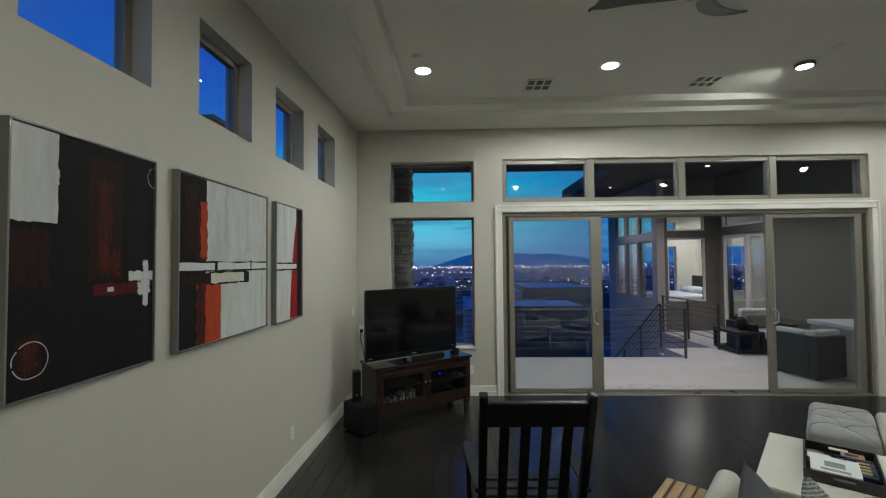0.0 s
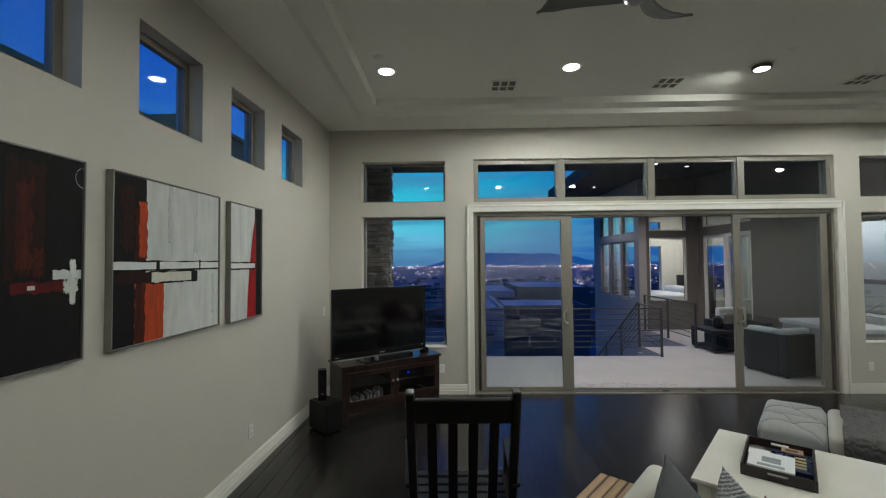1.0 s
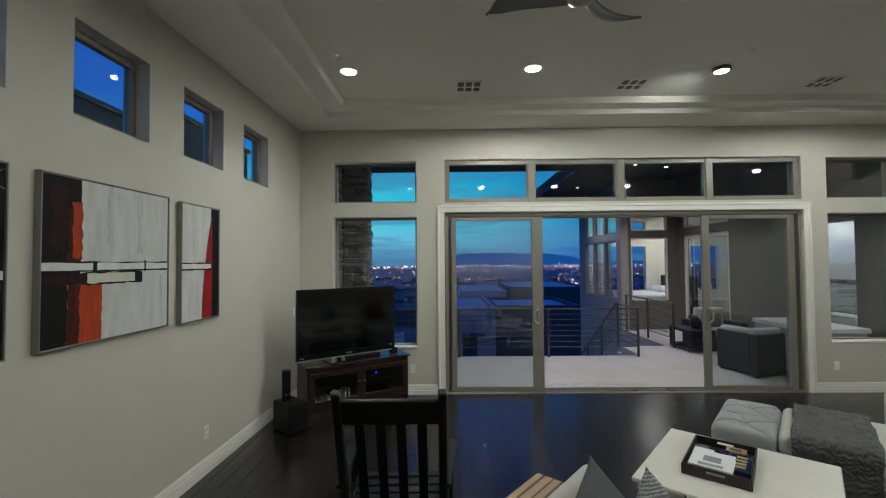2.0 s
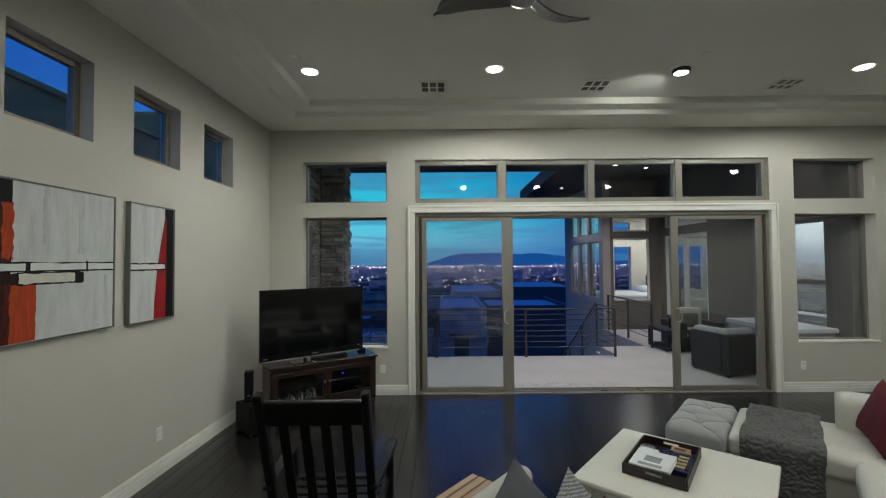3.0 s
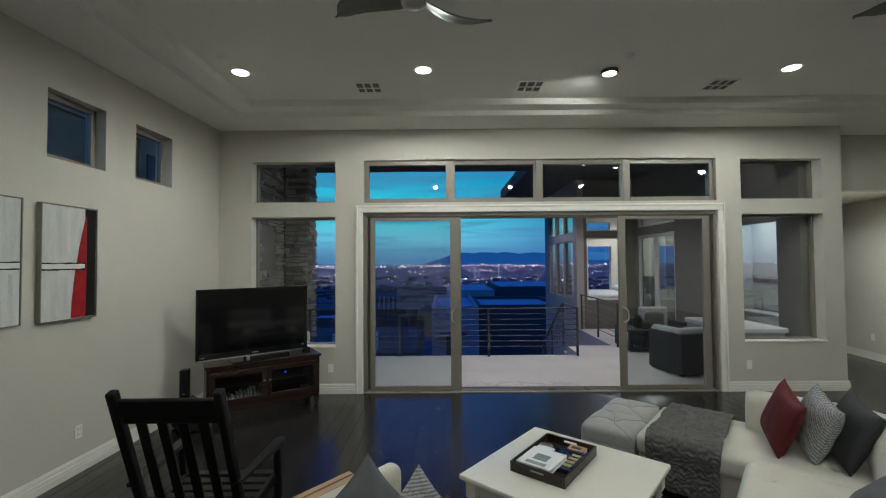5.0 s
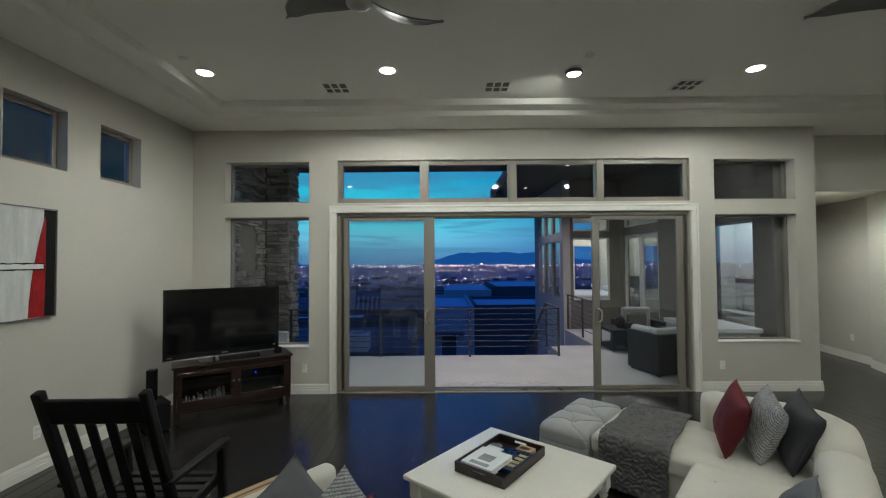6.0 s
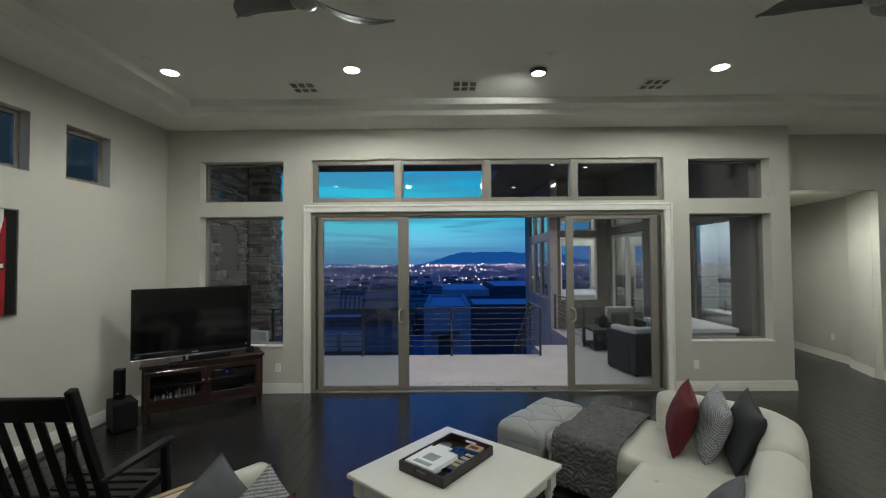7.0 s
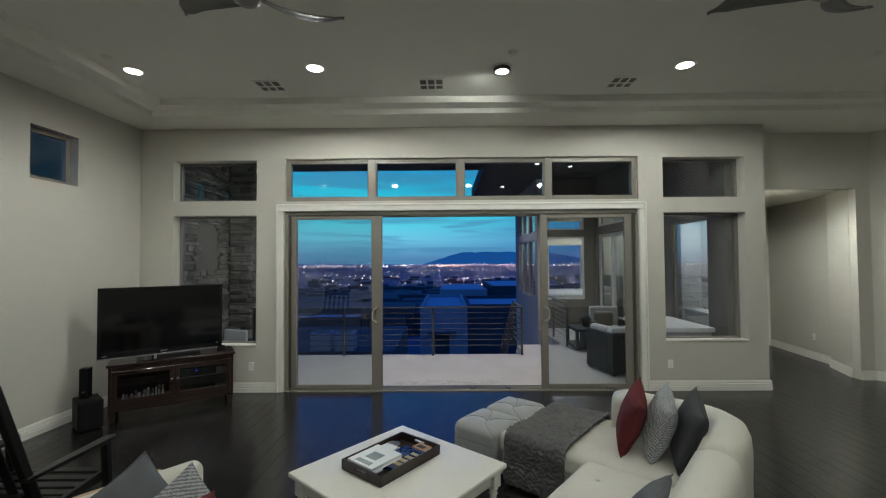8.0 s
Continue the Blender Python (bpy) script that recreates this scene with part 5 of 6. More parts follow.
# ---- seating group, turned 40.5 degrees to the room ----
GRP = pose(0, 0, 0, 0, 0, -40.5)


def grp(a, b, z=0, rx=0, ry=0, rz=0):
    return GRP @ pose(a, b, z, rx, ry, rz)


def coffee_table():
    th = thing("coffee_table", grp(0.045, 3.785), "square cream-white coffee table with turned legs", "table")
    s = 0.515
    part("tabletop", cuboid(-s, s, -s, s, 0.392, 0.425, 0.010, 3), WHITEWOOD, th)
    part("top_moulding", cuboid(-s + 0.025, s - 0.025, -s + 0.025, s - 0.025, 0.374, 0.3915, 0.006, 2), WHITEWOOD, th)
    q = s - 0.06
    for a, b, c, e in ((-q, q, -q, -q + 0.02), (-q, q, q - 0.02, q), (-q, -q + 0.02, -q + 0.021, q - 0.021), (q - 0.02, q, -q + 0.021, q - 0.021)):
        part("apron", cuboid(a, b, c, e, 0.29, 0.3735, 0.003), WHITEWOOD, th)
    prof = [(0.018, 0), (0.026, 0.01), (0.028, 0.03), (0.018, 0.045), (0.024, 0.06), (0.032, 0.11), (0.036, 0.15), (0.030, 0.19), (0.020, 0.215), (0.032, 0.232), (0.022, 0.248), (0.034, 0.262), (0.034, 0.275)]
    for x in (-1, 1):
        for y in (-1, 1):
            leg = part("leg", lathe(prof, 20), WHITEWOOD, th, at=Matrix.Translation((x * (q - 0.01), y * (q - 0.01), 0)), smooth=True)
            part("leg_block", cuboid(-0.038, 0.038, -0.038, 0.038, 0.275, 0.3738, 0.003), WHITEWOOD, leg)


coffee_table()

tray = thing("serving_tray", pose(2.435, 2.935, 0.425, 0, 0, 51.5), "dark brown wooden tray with handle slots on the table", "tray")
part("base", cuboid(-0.285, 0.285, -0.19, 0.19, 0.0, 0.012, 0.002), TRAYM, tray)
for a, b, c, e in ((-0.285, 0.285, -0.19, -0.178), (-0.285, 0.285, 0.178, 0.19)):
    part("side", cuboid(a, b, c, e, 0.0122, 0.068, 0.002), TRAYM, tray)
for x in (-0.285, 0.273):
    part("end", pierced(-0.1775, 0.1775, 0.0122, 0.068, [(-0.05, 0.05, 0.034, 0.052)], lambda u, v, d: (d, u, v), x, x + 0.012), TRAYM, tray)
IN = tray.matrix_basis.copy()
NAVY = mat("navy_book_cover", (0.008, 0.017, 0.06), 0.3, vary=0.2, scale=20)
GOLD = mat("gold_print", (0.45, 0.36, 0.16), 0.4, vary=0.1)
GREYP = mat("grey_print", (0.24, 0.28, 0.29), 0.5, vary=0.3, scale=9, fine=20)
TAN = mat("tan_paper", (0.48, 0.30, 0.18), 0.6, vary=0.1)


def book(m, w, d, h, cover, label, bars):
    th = thing("book", m, label, "book", "books in the tray")
    part("pages", cuboid(0.004, w - 0.003, 0.003, d - 0.003, 0.003, h - 0.003), PAPER, th)
    bm = bmesh.new()
    cuboid(0, w, 0, d, 0, 0.0028, 0.001, bm=bm)
    cuboid(0, w, 0, d, h - 0.0028, h, 0.001, bm=bm)
    cuboid(0, 0.0035, 0, d, 0.0028, h - 0.0028, bm=bm)
    cv = part("cover", bm, cover, th)
    for x0, x1, y0, y1, mm in bars:
        part("printed_bar", cuboid(x0, x1, y0, y1, h + 0.0002, h + 0.0008), mm, cv)
    return th


# navy book flat in the tray, a white picture book across it, small books beside
book(IN @ pose(-0.13, -0.172, 0.0125), 0.30, 0.21, 0.030, NAVY, "navy blue book with gold lettering in the tray", [(0.05 + 0.055 * k, 0.085 + 0.055 * k, 0.03, 0.09, GOLD) for k in range(4)])
book(IN @ pose(-0.262, -0.085, 0.0435, 0, 0, 0), 0.27, 0.24, 0.030, PAPER, "white picture book with a small grey photo", [(0.09, 0.18, 0.07, 0.17, GREYP), (0.02, 0.06, 0.05, 0.19, GREYP)])
book(IN @ pose(-0.262, -0.06, 0.0125), 0.12, 0.20, 0.030, PAPER, "white book lying under another in the tray", [])
book(IN @ pose(0.01, 0.048, 0.0125), 0.10, 0.12, 0.034, PAPER, "small white paperback in the tray", [])
book(IN @ pose(0.185, -0.13, 0.0125), 0.085, 0.12, 0.028, TAN, "tan book with dark print in the tray", [(0.02, 0.06, 0.03, 0.10, TRAYM)])
rm = thing("remote_control", IN @ pose(0.115, 0.06, 0.0125, 0, 0, 60), "slim white remote control in the tray", "remote")
part("body", cuboid(-0.07, 0.07, -0.02, 0.02, 0, 0.016, 0.005, 2), PAPER, rm)
for k in range(5):
    part("button", cuboid(-0.05 + 0.022 * k, -0.04 + 0.022 * k, -0.006, 0.006, 0.0162, 0.018, 0.002), GREYP, rm)
gl = thing("coaster_bowl", IN @ pose(0.13, 0.125, 0.0125), "small dark round bowl in the tray", "bowl")
part("bowl", lathe([(0.025, 0), (0.045, 0.012), (0.05, 0.03), (0.047, 0.03), (0.04, 0.014), (0.003, 0.008)], 22), PLASTIC, gl, smooth=True)
part("rim", lathe([(0.0475, 0.0302), (0.0505, 0.0302), (0.049, 0.032)], 22), SILVER, gl, smooth=True)


def ottoman():
    th = thing("ottoman", grp(-0.028, 5.15), "grey-white tufted leather ottoman", "ottoman")
    W, D, H = 0.455, 0.90, 0.415
    part("base", soft_box(W - 0.01, D - 0.01, 0.26, 0.03, 8, move=(0, 0, 0.035)), LEATHER_G, th, smooth=True)
    for s in (-1, 1):
        cen = (0.0, s * D / 4)
        bm = soft_box(W, D / 2 - 0.004, 0.17, 0.055, 20, [(0, 0)], 0.03, 0.06, puff=0.022, move=(0, s * D / 4, H - 0.185))
        for v in bm.verts:
            if v.co.z > H - 0.08:
                x, y = v.co.x - cen[0], v.co.y - cen[1]
                for dx, dy in ((1, 1), (1, -1), (-1, 1), (-1, -1)):
                    # four curved pulls from the button to the corners
                    t = (x * dx / (W / 2) + y * dy / (D / 4)) / 2
                    if 0 < t < 1.05:
                        off = abs(x * dx / (W / 2) - y * dy / (D / 4) - 0.35 * math.sin(math.pi * t) * dx * dy)
                        v.co.z -= 0.012 * math.exp(-(off / 0.10) ** 2)
        pad = part("top_pad", bm, LEATHER_G, th, smooth=True)
        for dx, dy in ((1, 1), (1, -1), (-1, 1), (-1, -1)):
            pts = []
            for k in range(9):
                t = k / 8 * 0.93 + 0.04
                bow = 0.35 * math.sin(math.pi * t) * dx * dy / 2
                pts.append((cen[0] + dx * (W / 2) * min(max(t + bow * dx * dx, 0), 0.95), cen[1] + dy * (D / 4) * min(max(t - bow, 0), 0.95), 0))
            bmt = bm_heights(pad.data, pts)
            part("seam", tube(bmt, 0.0020, 5), SEAM, pad)
    for x in (-1, 1):
        for y in (-1, 1):
            part("foot", lathe([(0.018, 0), (0.024, 0.045)], 12), BLACKWOOD, th, at=Matrix.Translation((x * 0.16, y * 0.36, 0)))


def bm_heights(me, pts):
    """Lay points on the top of an upholstered mesh."""
    import_tree = [(v.co.x, v.co.y, v.co.z) for v in me.vertices if v.co.z > 0.3]
    out = []
    for x, y, _ in pts:
        near = sorted(import_tree, key=lambda c: (c[0] - x) ** 2 + (c[1] - y) ** 2)[:4]
        out.append((x, y, max(c[2] for c in near) + 0.0005))
    return out


ottoman()


def padded_back(line, half, z0, z1):
    """A padded back with a round top, swept along a floor line; its ends are rounded in."""
    prof = [(-1, 0.0), (-1, 0.45), (-1.04, 0.72), (-0.98, 0.86), (-0.78, 0.955), (-0.4, 0.993), (0, 1.0), (0.4, 0.993), (0.78, 0.955), (0.98, 0.86), (1.04, 0.72), (1, 0.45), (1, 0.0)]
    bm, rings = bmesh.new(), []
    pts = [Vector((x, y, 0)) for x, y in line]
    for i, p in enumerate(pts):
        d = (pts[min(i + 1, len(pts) - 1)] - pts[max(i - 1, 0)]).normalized()
        side = Vector((d.y, -d.x, 0))
        end = 0.80 if i in (0, len(pts) - 1) else 1.0
        rings.append([bm.verts.new(p + side * (u * half * end) + Vector((0, 0, z0 + (z1 - z0) * v * (0.965 if end < 1 else 1.0)))) for u, v in prof])
    for u, v in zip(rings, rings[1:]):
        for k in range(len(prof) - 1):
            bm.faces.new((u[k], u[k + 1], v[k + 1], v[k]))
        bm.faces.new((u[-1], u[0], v[0], v[-1]))
    bm.faces.new(rings[0][::-1])
    bm.faces.new(rings[-1])
    return bm


def sectional():
    th = thing("sectional_sofa", grp(0, 0), "cream tufted leather sectional sofa with rounded low backs", "sofa")
    def block(name, a0, a1, b0, b1, z0, z1, r, buttons=(), puff=0.0, n=12, label=""):
        m = (( a0 + a1) / 2, (b0 + b1) / 2, z0)
        return part(name, soft_box(a1 - a0, b1 - b0, z1 - z0, r, n, buttons, 0.034, 0.065, puff, move=m), LEATHER, th, label, smooth=True)
    def tuft(a0, a1, b0, b1, na, nb):
        w, d = a1 - a0, b1 - b0
        return [(-w / 2 + w * (i + 0.5) / na, -d / 2 + d * (j + 0.5) / nb) for i in range(na) for j in range(nb)]
    # bases, then seat pads
    block("base", 0.22, 1.80, 4.74, 5.57, 0.04, 0.29, 0.03)
    block("base", 0.96, 1.80, 2.95, 4.73, 0.04, 0.29, 0.03)
    block("seat_pad", 0.205, 1.60, 4.715, 5.58, 0.25, 0.415, 0.05, tuft(0.205, 1.6, 4.715, 5.58, 4, 2), 0.014, 30)
    block("seat_pad", 0.94, 1.60, 3.85, 4.705, 0.25, 0.43, 0.05, tuft(0.94, 1.6, 3.85, 4.705, 2, 2), 0.014, 26)
    block("seat_pad", 0.94, 1.60, 2.95, 3.845, 0.25, 0.43, 0.05, tuft(0.94, 1.6, 2.95, 3.845, 2, 2), 0.014, 20)
    # low rounded backs: one piece round the corner, one along the other wing
    arc = [(1.44 + 0.27 * math.sin(t), 5.215 + 0.27 * math.cos(t)) for t in [math.pi / 2 * k / 8 for k in range(9)]]
    part("backrest", padded_back([(0.88, 5.485), (0.95, 5.485), (1.15, 5.485), (1.35, 5.485), *arc, (1.71, 5.05), (1.71, 4.85), (1.71, 4.785)], 0.125, 0.04, 0.715), LEATHER, th, smooth=True)
    part("backrest", padded_back([(1.71, 4.775), (1.71, 4.7), (1.71, 4.4), (1.71, 4.0), (1.71, 3.93), (1.71, 3.86)], 0.132, 0.04, 0.70), LEATHER, th, smooth=True)
    part("backrest", padded_back([(1.71, 3.85), (1.71, 3.78), (1.71, 3.4), (1.71, 3.02), (1.71, 2.95)], 0.132, 0.04, 0.70), LEATHER, th, smooth=True)
    for a, b in ((0.28, 4.80), (0.28, 5.50), (1.75, 5.50), (1.75, 3.0), (1.02, 3.0), (1.02, 4.65)):
        part("foot", lathe([(0.02, 0), (0.028, 0.055)], 12), BLACKWOOD, th, at=Matrix.Translation((a, b, 0)))
    for i in range(4):
        for j in range(2):
            part("button", lathe([(0.012, 0), (0.010, 0.005), (0.002, 0.007)], 10), LEATHER, th, at=Matrix.Translation((0.205 + 1.395 * (i + 0.5) / 4, 4.715 + 0.865 * (j + 0.5) / 2, 0.402)))
    for i in range(2):
        for j in range(2):
            part("button", lathe([(0.012, 0), (0.010, 0.005), (0.002, 0.007)], 10), LEATHER, th, at=Matrix.Translation((0.94 + 0.66 * (i + 0.5) / 2, 3.85 + 0.855 * (j + 0.5) / 2, 0.417)))


sectional()


def throw():
    """Ruched knitted throw laid across the chaise and hanging down both sides."""
    path = [(4.70, 0.05)] + [(4.697 - 0.004 * math.sin(k), 0.05 + 0.35 * k / 8) for k in range(1, 8)] + [(4.705, 0.41), (4.72, 0.432), (4.745, 0.441)]
    path += [(4.745 + 0.80 * k / 30, 0.444) for k in range(1, 31)] + [(5.575, 0.438), (5.595, 0.418), (5.602, 0.39)] + [(5.605, 0.38 - 0.2 * k / 5) for k in range(1, 6)]
    dense = []
    for (b0, z0), (b1, z1) in zip(path, path[1:]):
        m = max(1, int(math.hypot(b1 - b0, z1 - z0) / 0.007))
        dense += [(b0 + (b1 - b0) * k / m, z0 + (z1 - z0) * k / m) for k in range(m)]
    dense.append(path[-1])
    na = 64
    bm, rows = bmesh.new(), []
    for j, (b, z) in enumerate(dense):
        c, d = dense[max(j - 2, 0)], dense[min(j + 2, len(dense) - 1)]
        nb, nz = -(d[1] - c[1]), d[0] - c[0]
        ln = math.hypot(nb, nz) or 1
        s = j * 0.007
        row = []
        for i in range(na + 1):
            a = 0.29 + 0.50 * i / na + 0.012 * noise.noise(Vector((s * 4, i / na * 2, 7))) * (1 + (i in (0, na)))
            ph = noise.noise(Vector((a * 19, s * 8, 1))) * 4.2 + noise.noise(Vector((a * 40, s * 17, 5))) * 2.4
            ridge = abs(math.sin(s * 84 + ph)) ** 0.8 * (0.55 + 0.9 * abs(noise.noise(Vector((a * 26, s * 11, 9)))))
            lift = 0.006 + 0.020 * ridge + 0.006 * noise.noise(Vector((a * 30, s * 14, 4)))
            row.append(bm.verts.new((a, b + nb / ln * lift, z + nz / ln * lift)))
        rows.append(row)
    for u, v in zip(rows, rows[1:]):
        for i in range(na):
            bm.faces.new((u[i], u[i + 1], v[i + 1], v[i]))
    ob = part("throw_blanket", bm, KNIT, None, at=grp(0, 0), smooth=True)
    tagged(ob, "grey ruched knitted throw across the chaise", "blanket")
    md = ob.modifiers.new("thickness", "SOLIDIFY")
    md.thickness, md.offset = 0.006, -1


throw()


def chevron():
    """Grey and white knitted pillow cover."""
    m = bpy.data.materials.new("grey_white_knit")
    m.use_nodes = True
    n, l = m.node_tree.nodes, m.node_tree.links
    p = n["Principled BSDF"]
    p.inputs["Roughness"].default_value = 0.9
    co, mp = n.new("ShaderNodeTexCoord"), n.new("ShaderNodeMapping")
    mp.inputs["Rotation"].default_value = (0, radians(40), 0)
    l.new(co.outputs["Object"], mp.inputs[0])
    wv = n.new("ShaderNodeTexWave")
    wv.wave_type, wv.bands_direction, wv.wave_profile = "BANDS", "Z", "SIN"
    wv.inputs["Scale"].default_value, wv.inputs["Distortion"].default_value = 20, 4.0
    wv.inputs["Detail"].default_value, wv.inputs["Detail Scale"].default_value = 1, 6
    l.new(mp.outputs[0], wv.inputs["Vector"])
    nz = n.new("ShaderNodeTexNoise")
    nz.inputs["Scale"].default_value = 90
    l.new(co.outputs["Object"], nz.inputs["Vector"])
    r = n.new("ShaderNodeValToRGB")
    r.color_ramp.elements[0].position, r.color_ramp.elements[0].color = 0.25, (0.17, 0.17, 0.18, 1)
    r.color_ramp.elements[1].position, r.color_ramp.elements[1].color = 0.7, (0.43, 0.44, 0.45, 1)
    l.new(wv.outputs["Fac"], r.inputs[0])
    l.new(r.outputs[0], p.inputs["Base Color"])
    b = n.new("ShaderNodeBump")
    b.inputs["Strength"].default_value, b.inputs["Distance"].default_value = 0.6, 0.01
    l.new(wv.outputs["Fac"], b.inputs["Height"])
    l.new(b.outputs[0], p.inputs["Normal"])
    return m


CHEVRON = chevron()


def pillow(m, size, thick, material, label, seed, knit=0.0):
    th = thing("throw_pillow", m, label, "pillow", "throw pillows")
    part("cover", cushion_mesh(size, size, thick, 26 if knit else 18, seed, knit), material, th, smooth=True)
    # piped edge
    s = size / 2
    pts = []
    for k in range(41):
        u = (k % 40) / 10
        side, f = int(u), 2 * (u - int(u)) - 1
        x, z = ((f, -1), (1, f), (-f, 1), (-1, -f))[side]
        pts.append((x * s * (1 - 0.11 * (1 - z * z)), 0, z * s * (1 - 0.11 * (1 - x * x)) + s))
    part("piping", tube(pts, 0.0035, 5), material, th, smooth=True)


# leaning in a row towards the sofa's corner; local y faces the row
pillow(grp(1.05, 5.11, 0.445) @ pose(0, 0, 0, 0, 0, 106) @ pose(0, 0, 0, 18, -12, 0), 0.44, 0.17, RED, "deep red pillow leaning on the sofa", 1)
pillow(grp(1.235, 5.11, 0.445) @ pose(0, 0, 0, 0, 0, 107) @ pose(0, 0, 0, 19, -11, 0), 0.44, 0.17, CHEVRON, "grey and white knitted pillow on the sofa", 2, 0.006)
pillow(grp(1.41, 5.10, 0.44) @ pose(0, 0, 0, 0, 0, 107) @ pose(0, 0, 0, 20, -10, 0), 0.45, 0.17, CHARCOAL, "charcoal pillow leaning into the sofa corner", 3)
pillow(grp(1.40, 4.06, 0.43) @ pose(0, 0, 0, 0, 0, 90) @ pose(0, 0, 0, 34, 0, 0), 0.34, 0.13, SLATE, "slate grey pillow leaning on the sofa back", 4)


def loveseat():
    th = thing("loveseat", grp(0, 0), "cream leather loveseat with rounded arms", "sofa")
    def block(name, a0, a1, b0, b1, z0, z1, r, n=12, puff=0.0):
        part(name, soft_box(a1 - a0, b1 - b0, z1 - z0, r, n, puff=puff, move=((a0 + a1) / 2, (b0 + b1) / 2, z0)), LEATHER, th, smooth=True)
    block("base", -0.59, 0.9, 1.9, 2.66, 0.05, 0.28, 0.03)
    block("arm", -0.575, -0.455, 1.80, 2.77, 0.05, 0.68, 0.055, 18)
    block("seat_pad", -0.465, 0.9, 2.0, 2.68, 0.26, 0.43, 0.05, puff=0.015)
    block("backrest", -0.465, 0.9, 1.78, 2.0, 0.05, 0.74, 0.08)
    for a, b in ((-0.54, 1.95), (-0.54, 2.6), (0.8, 1.9), (0.8, 2.6)):
        part("foot", lathe([(0.02, 0), (0.028, 0.06)], 12), BLACKWOOD, th, at=Matrix.Translation((a, b, 0)))


loveseat()
pillow(grp(-0.24, 2.47, 0.49) @ pose(0, 0, 0, 0, 0, -90) @ pose(0, 0, 0, 28, 30, 0), 0.36, 0.13, SLATE, "slate grey pillow against the loveseat arm", 5)
pillow(grp(-0.036, 2.60, 0.48) @ pose(0, 0, 0, 0, 0, -90) @ pose(0, 0, 0, 28, 28, 0), 0.33, 0.13, CHEVRON, "grey and white knitted pillow on the loveseat", 6, 0.006)
pillow(grp(0.13, 2.50, 0.45) @ pose(0, 0, 0, 0, 0, -90) @ pose(0, 0, 0, 32, 0, 0), 0.31, 0.12, RED, "small red pillow on the loveseat", 7)

tb = thing("side_table", grp(-0.70, 2.28), "striped zebra wood side table beside the loveseat", "table")
STR = [(-0.10, -0.062, ZEBRA), (-0.062, -0.048, ZEBRA_D), (-0.048, 0.0, ZEBRA), (0.0, 0.008, ZEBRA_D), (0.008, 0.05, ZEBRA), (0.05, 0.062, ZEBRA_D), (0.062, 0.10, ZEBRA)]
for a, b, m in STR:
    part("board", cuboid(a + 0.0005, b - 0.0005, -0.34, 0.36, 0.525, 0.58, 0.002), m, tb)
for y in (-0.30, 0.30):
    part("leg_panel", cuboid(-0.09, 0.09, y - 0.02, y + 0.02, 0.0, 0.5245, 0.003), ZEBRA_D, tb)


# ---- terrace furniture ----
def outdoor_sofa():
    th = thing("outdoor_club_chair", pose(5.42, 6.68, T, 0, 0, 14), "black wicker outdoor armchair with white cushions", "chair")
    L, D, H = 0.80, 0.74, 0.67
    part("front_panel", cuboid(0, L, 0, 0.14, 0.03, H, 0.015, 2), WICKER, th)
    part("arm", cuboid(0, 0.14, 0.141, D, 0.03, H, 0.015, 2), WICKER, th)
    part("arm", cuboid(L - 0.14, L, 0.141, D, 0.03, H, 0.015, 2), WICKER, th)
    part("seat_base", cuboid(0.141, L - 0.141, 0.141, D, 0.03, 0.28, 0.01), WICKER, th)
    part("seat_cushion", soft_box(L - 0.29, D - 0.15, 0.15, 0.04, move=(L / 2, (D + 0.14) / 2, 0.28)), CUSHION, th, smooth=True)
    part("back_cushion", soft_box(L - 0.1, 0.16, 0.44, 0.05, move=(L / 2, 0.16, 0.31)), CUSHION, th, smooth=True)
    part("arm_cushion", soft_box(0.16, D - 0.25, 0.43, 0.05, move=(0.14, 0.50, 0.31)), CUSHION, th, smooth=True)
    for x in (0.05, L - 0.05):
        for y in (0.05, D - 0.05):
            part("foot", cuboid(x - 0.02, x + 0.02, y - 0.02, y + 0.02, 0, 0.0295), IRON, th)


outdoor_sofa()
oc = thing("outdoor_armchair", pose(6.2, 9.0, T, 0, 0, 180), "black wicker armchair with white and taupe cushions", "chair")
part("seat_base", cuboid(-0.45, 0.45, -0.4, 0.4, 0.03, 0.28, 0.015, 2), WICKER, oc)
part("arm", cuboid(-0.45, -0.31, -0.4, 0.4, 0.281, 0.58, 0.015, 2), WICKER, oc)
part("arm", cuboid(0.31, 0.45, -0.4, 0.4, 0.281, 0.58, 0.015, 2), WICKER, oc)
part("backrest", cuboid(-0.309, 0.309, -0.4, -0.27, 0.281, 0.66, 0.015, 2), WICKER, oc)
part("seat_cushion", soft_box(0.6, 0.62, 0.15, 0.04, move=(0, 0.06, 0.283)), CUSHION, oc, smooth=True)
part("back_cushion", soft_box(0.6, 0.15, 0.42, 0.05, move=(0, -0.18, 0.42)), CUSHION, oc, smooth=True)
part("pillow", soft_box(0.40, 0.12, 0.30, 0.055, move=(0.05, -0.02, 0.44)), CUSHION_G, oc, "taupe pillow", smooth=True)
for x in (-0.4, 0.4):
    for y in (-0.35, 0.35):
        part("foot", cuboid(x - 0.02, x + 0.02, y - 0.02, y + 0.02, 0, 0.0295), IRON, oc)
ot = thing("outdoor_table", Matrix.Translation((5.42, 8.55, T)), "low black open-sided terrace table", "table")
part("tabletop", cuboid(0, 0.55, 0, 0.75, 0.38, 0.44, 0.006), WICKER, ot)
part("shelf", cuboid(0, 0.55, 0, 0.75, 0.03, 0.09, 0.006), WICKER, ot)
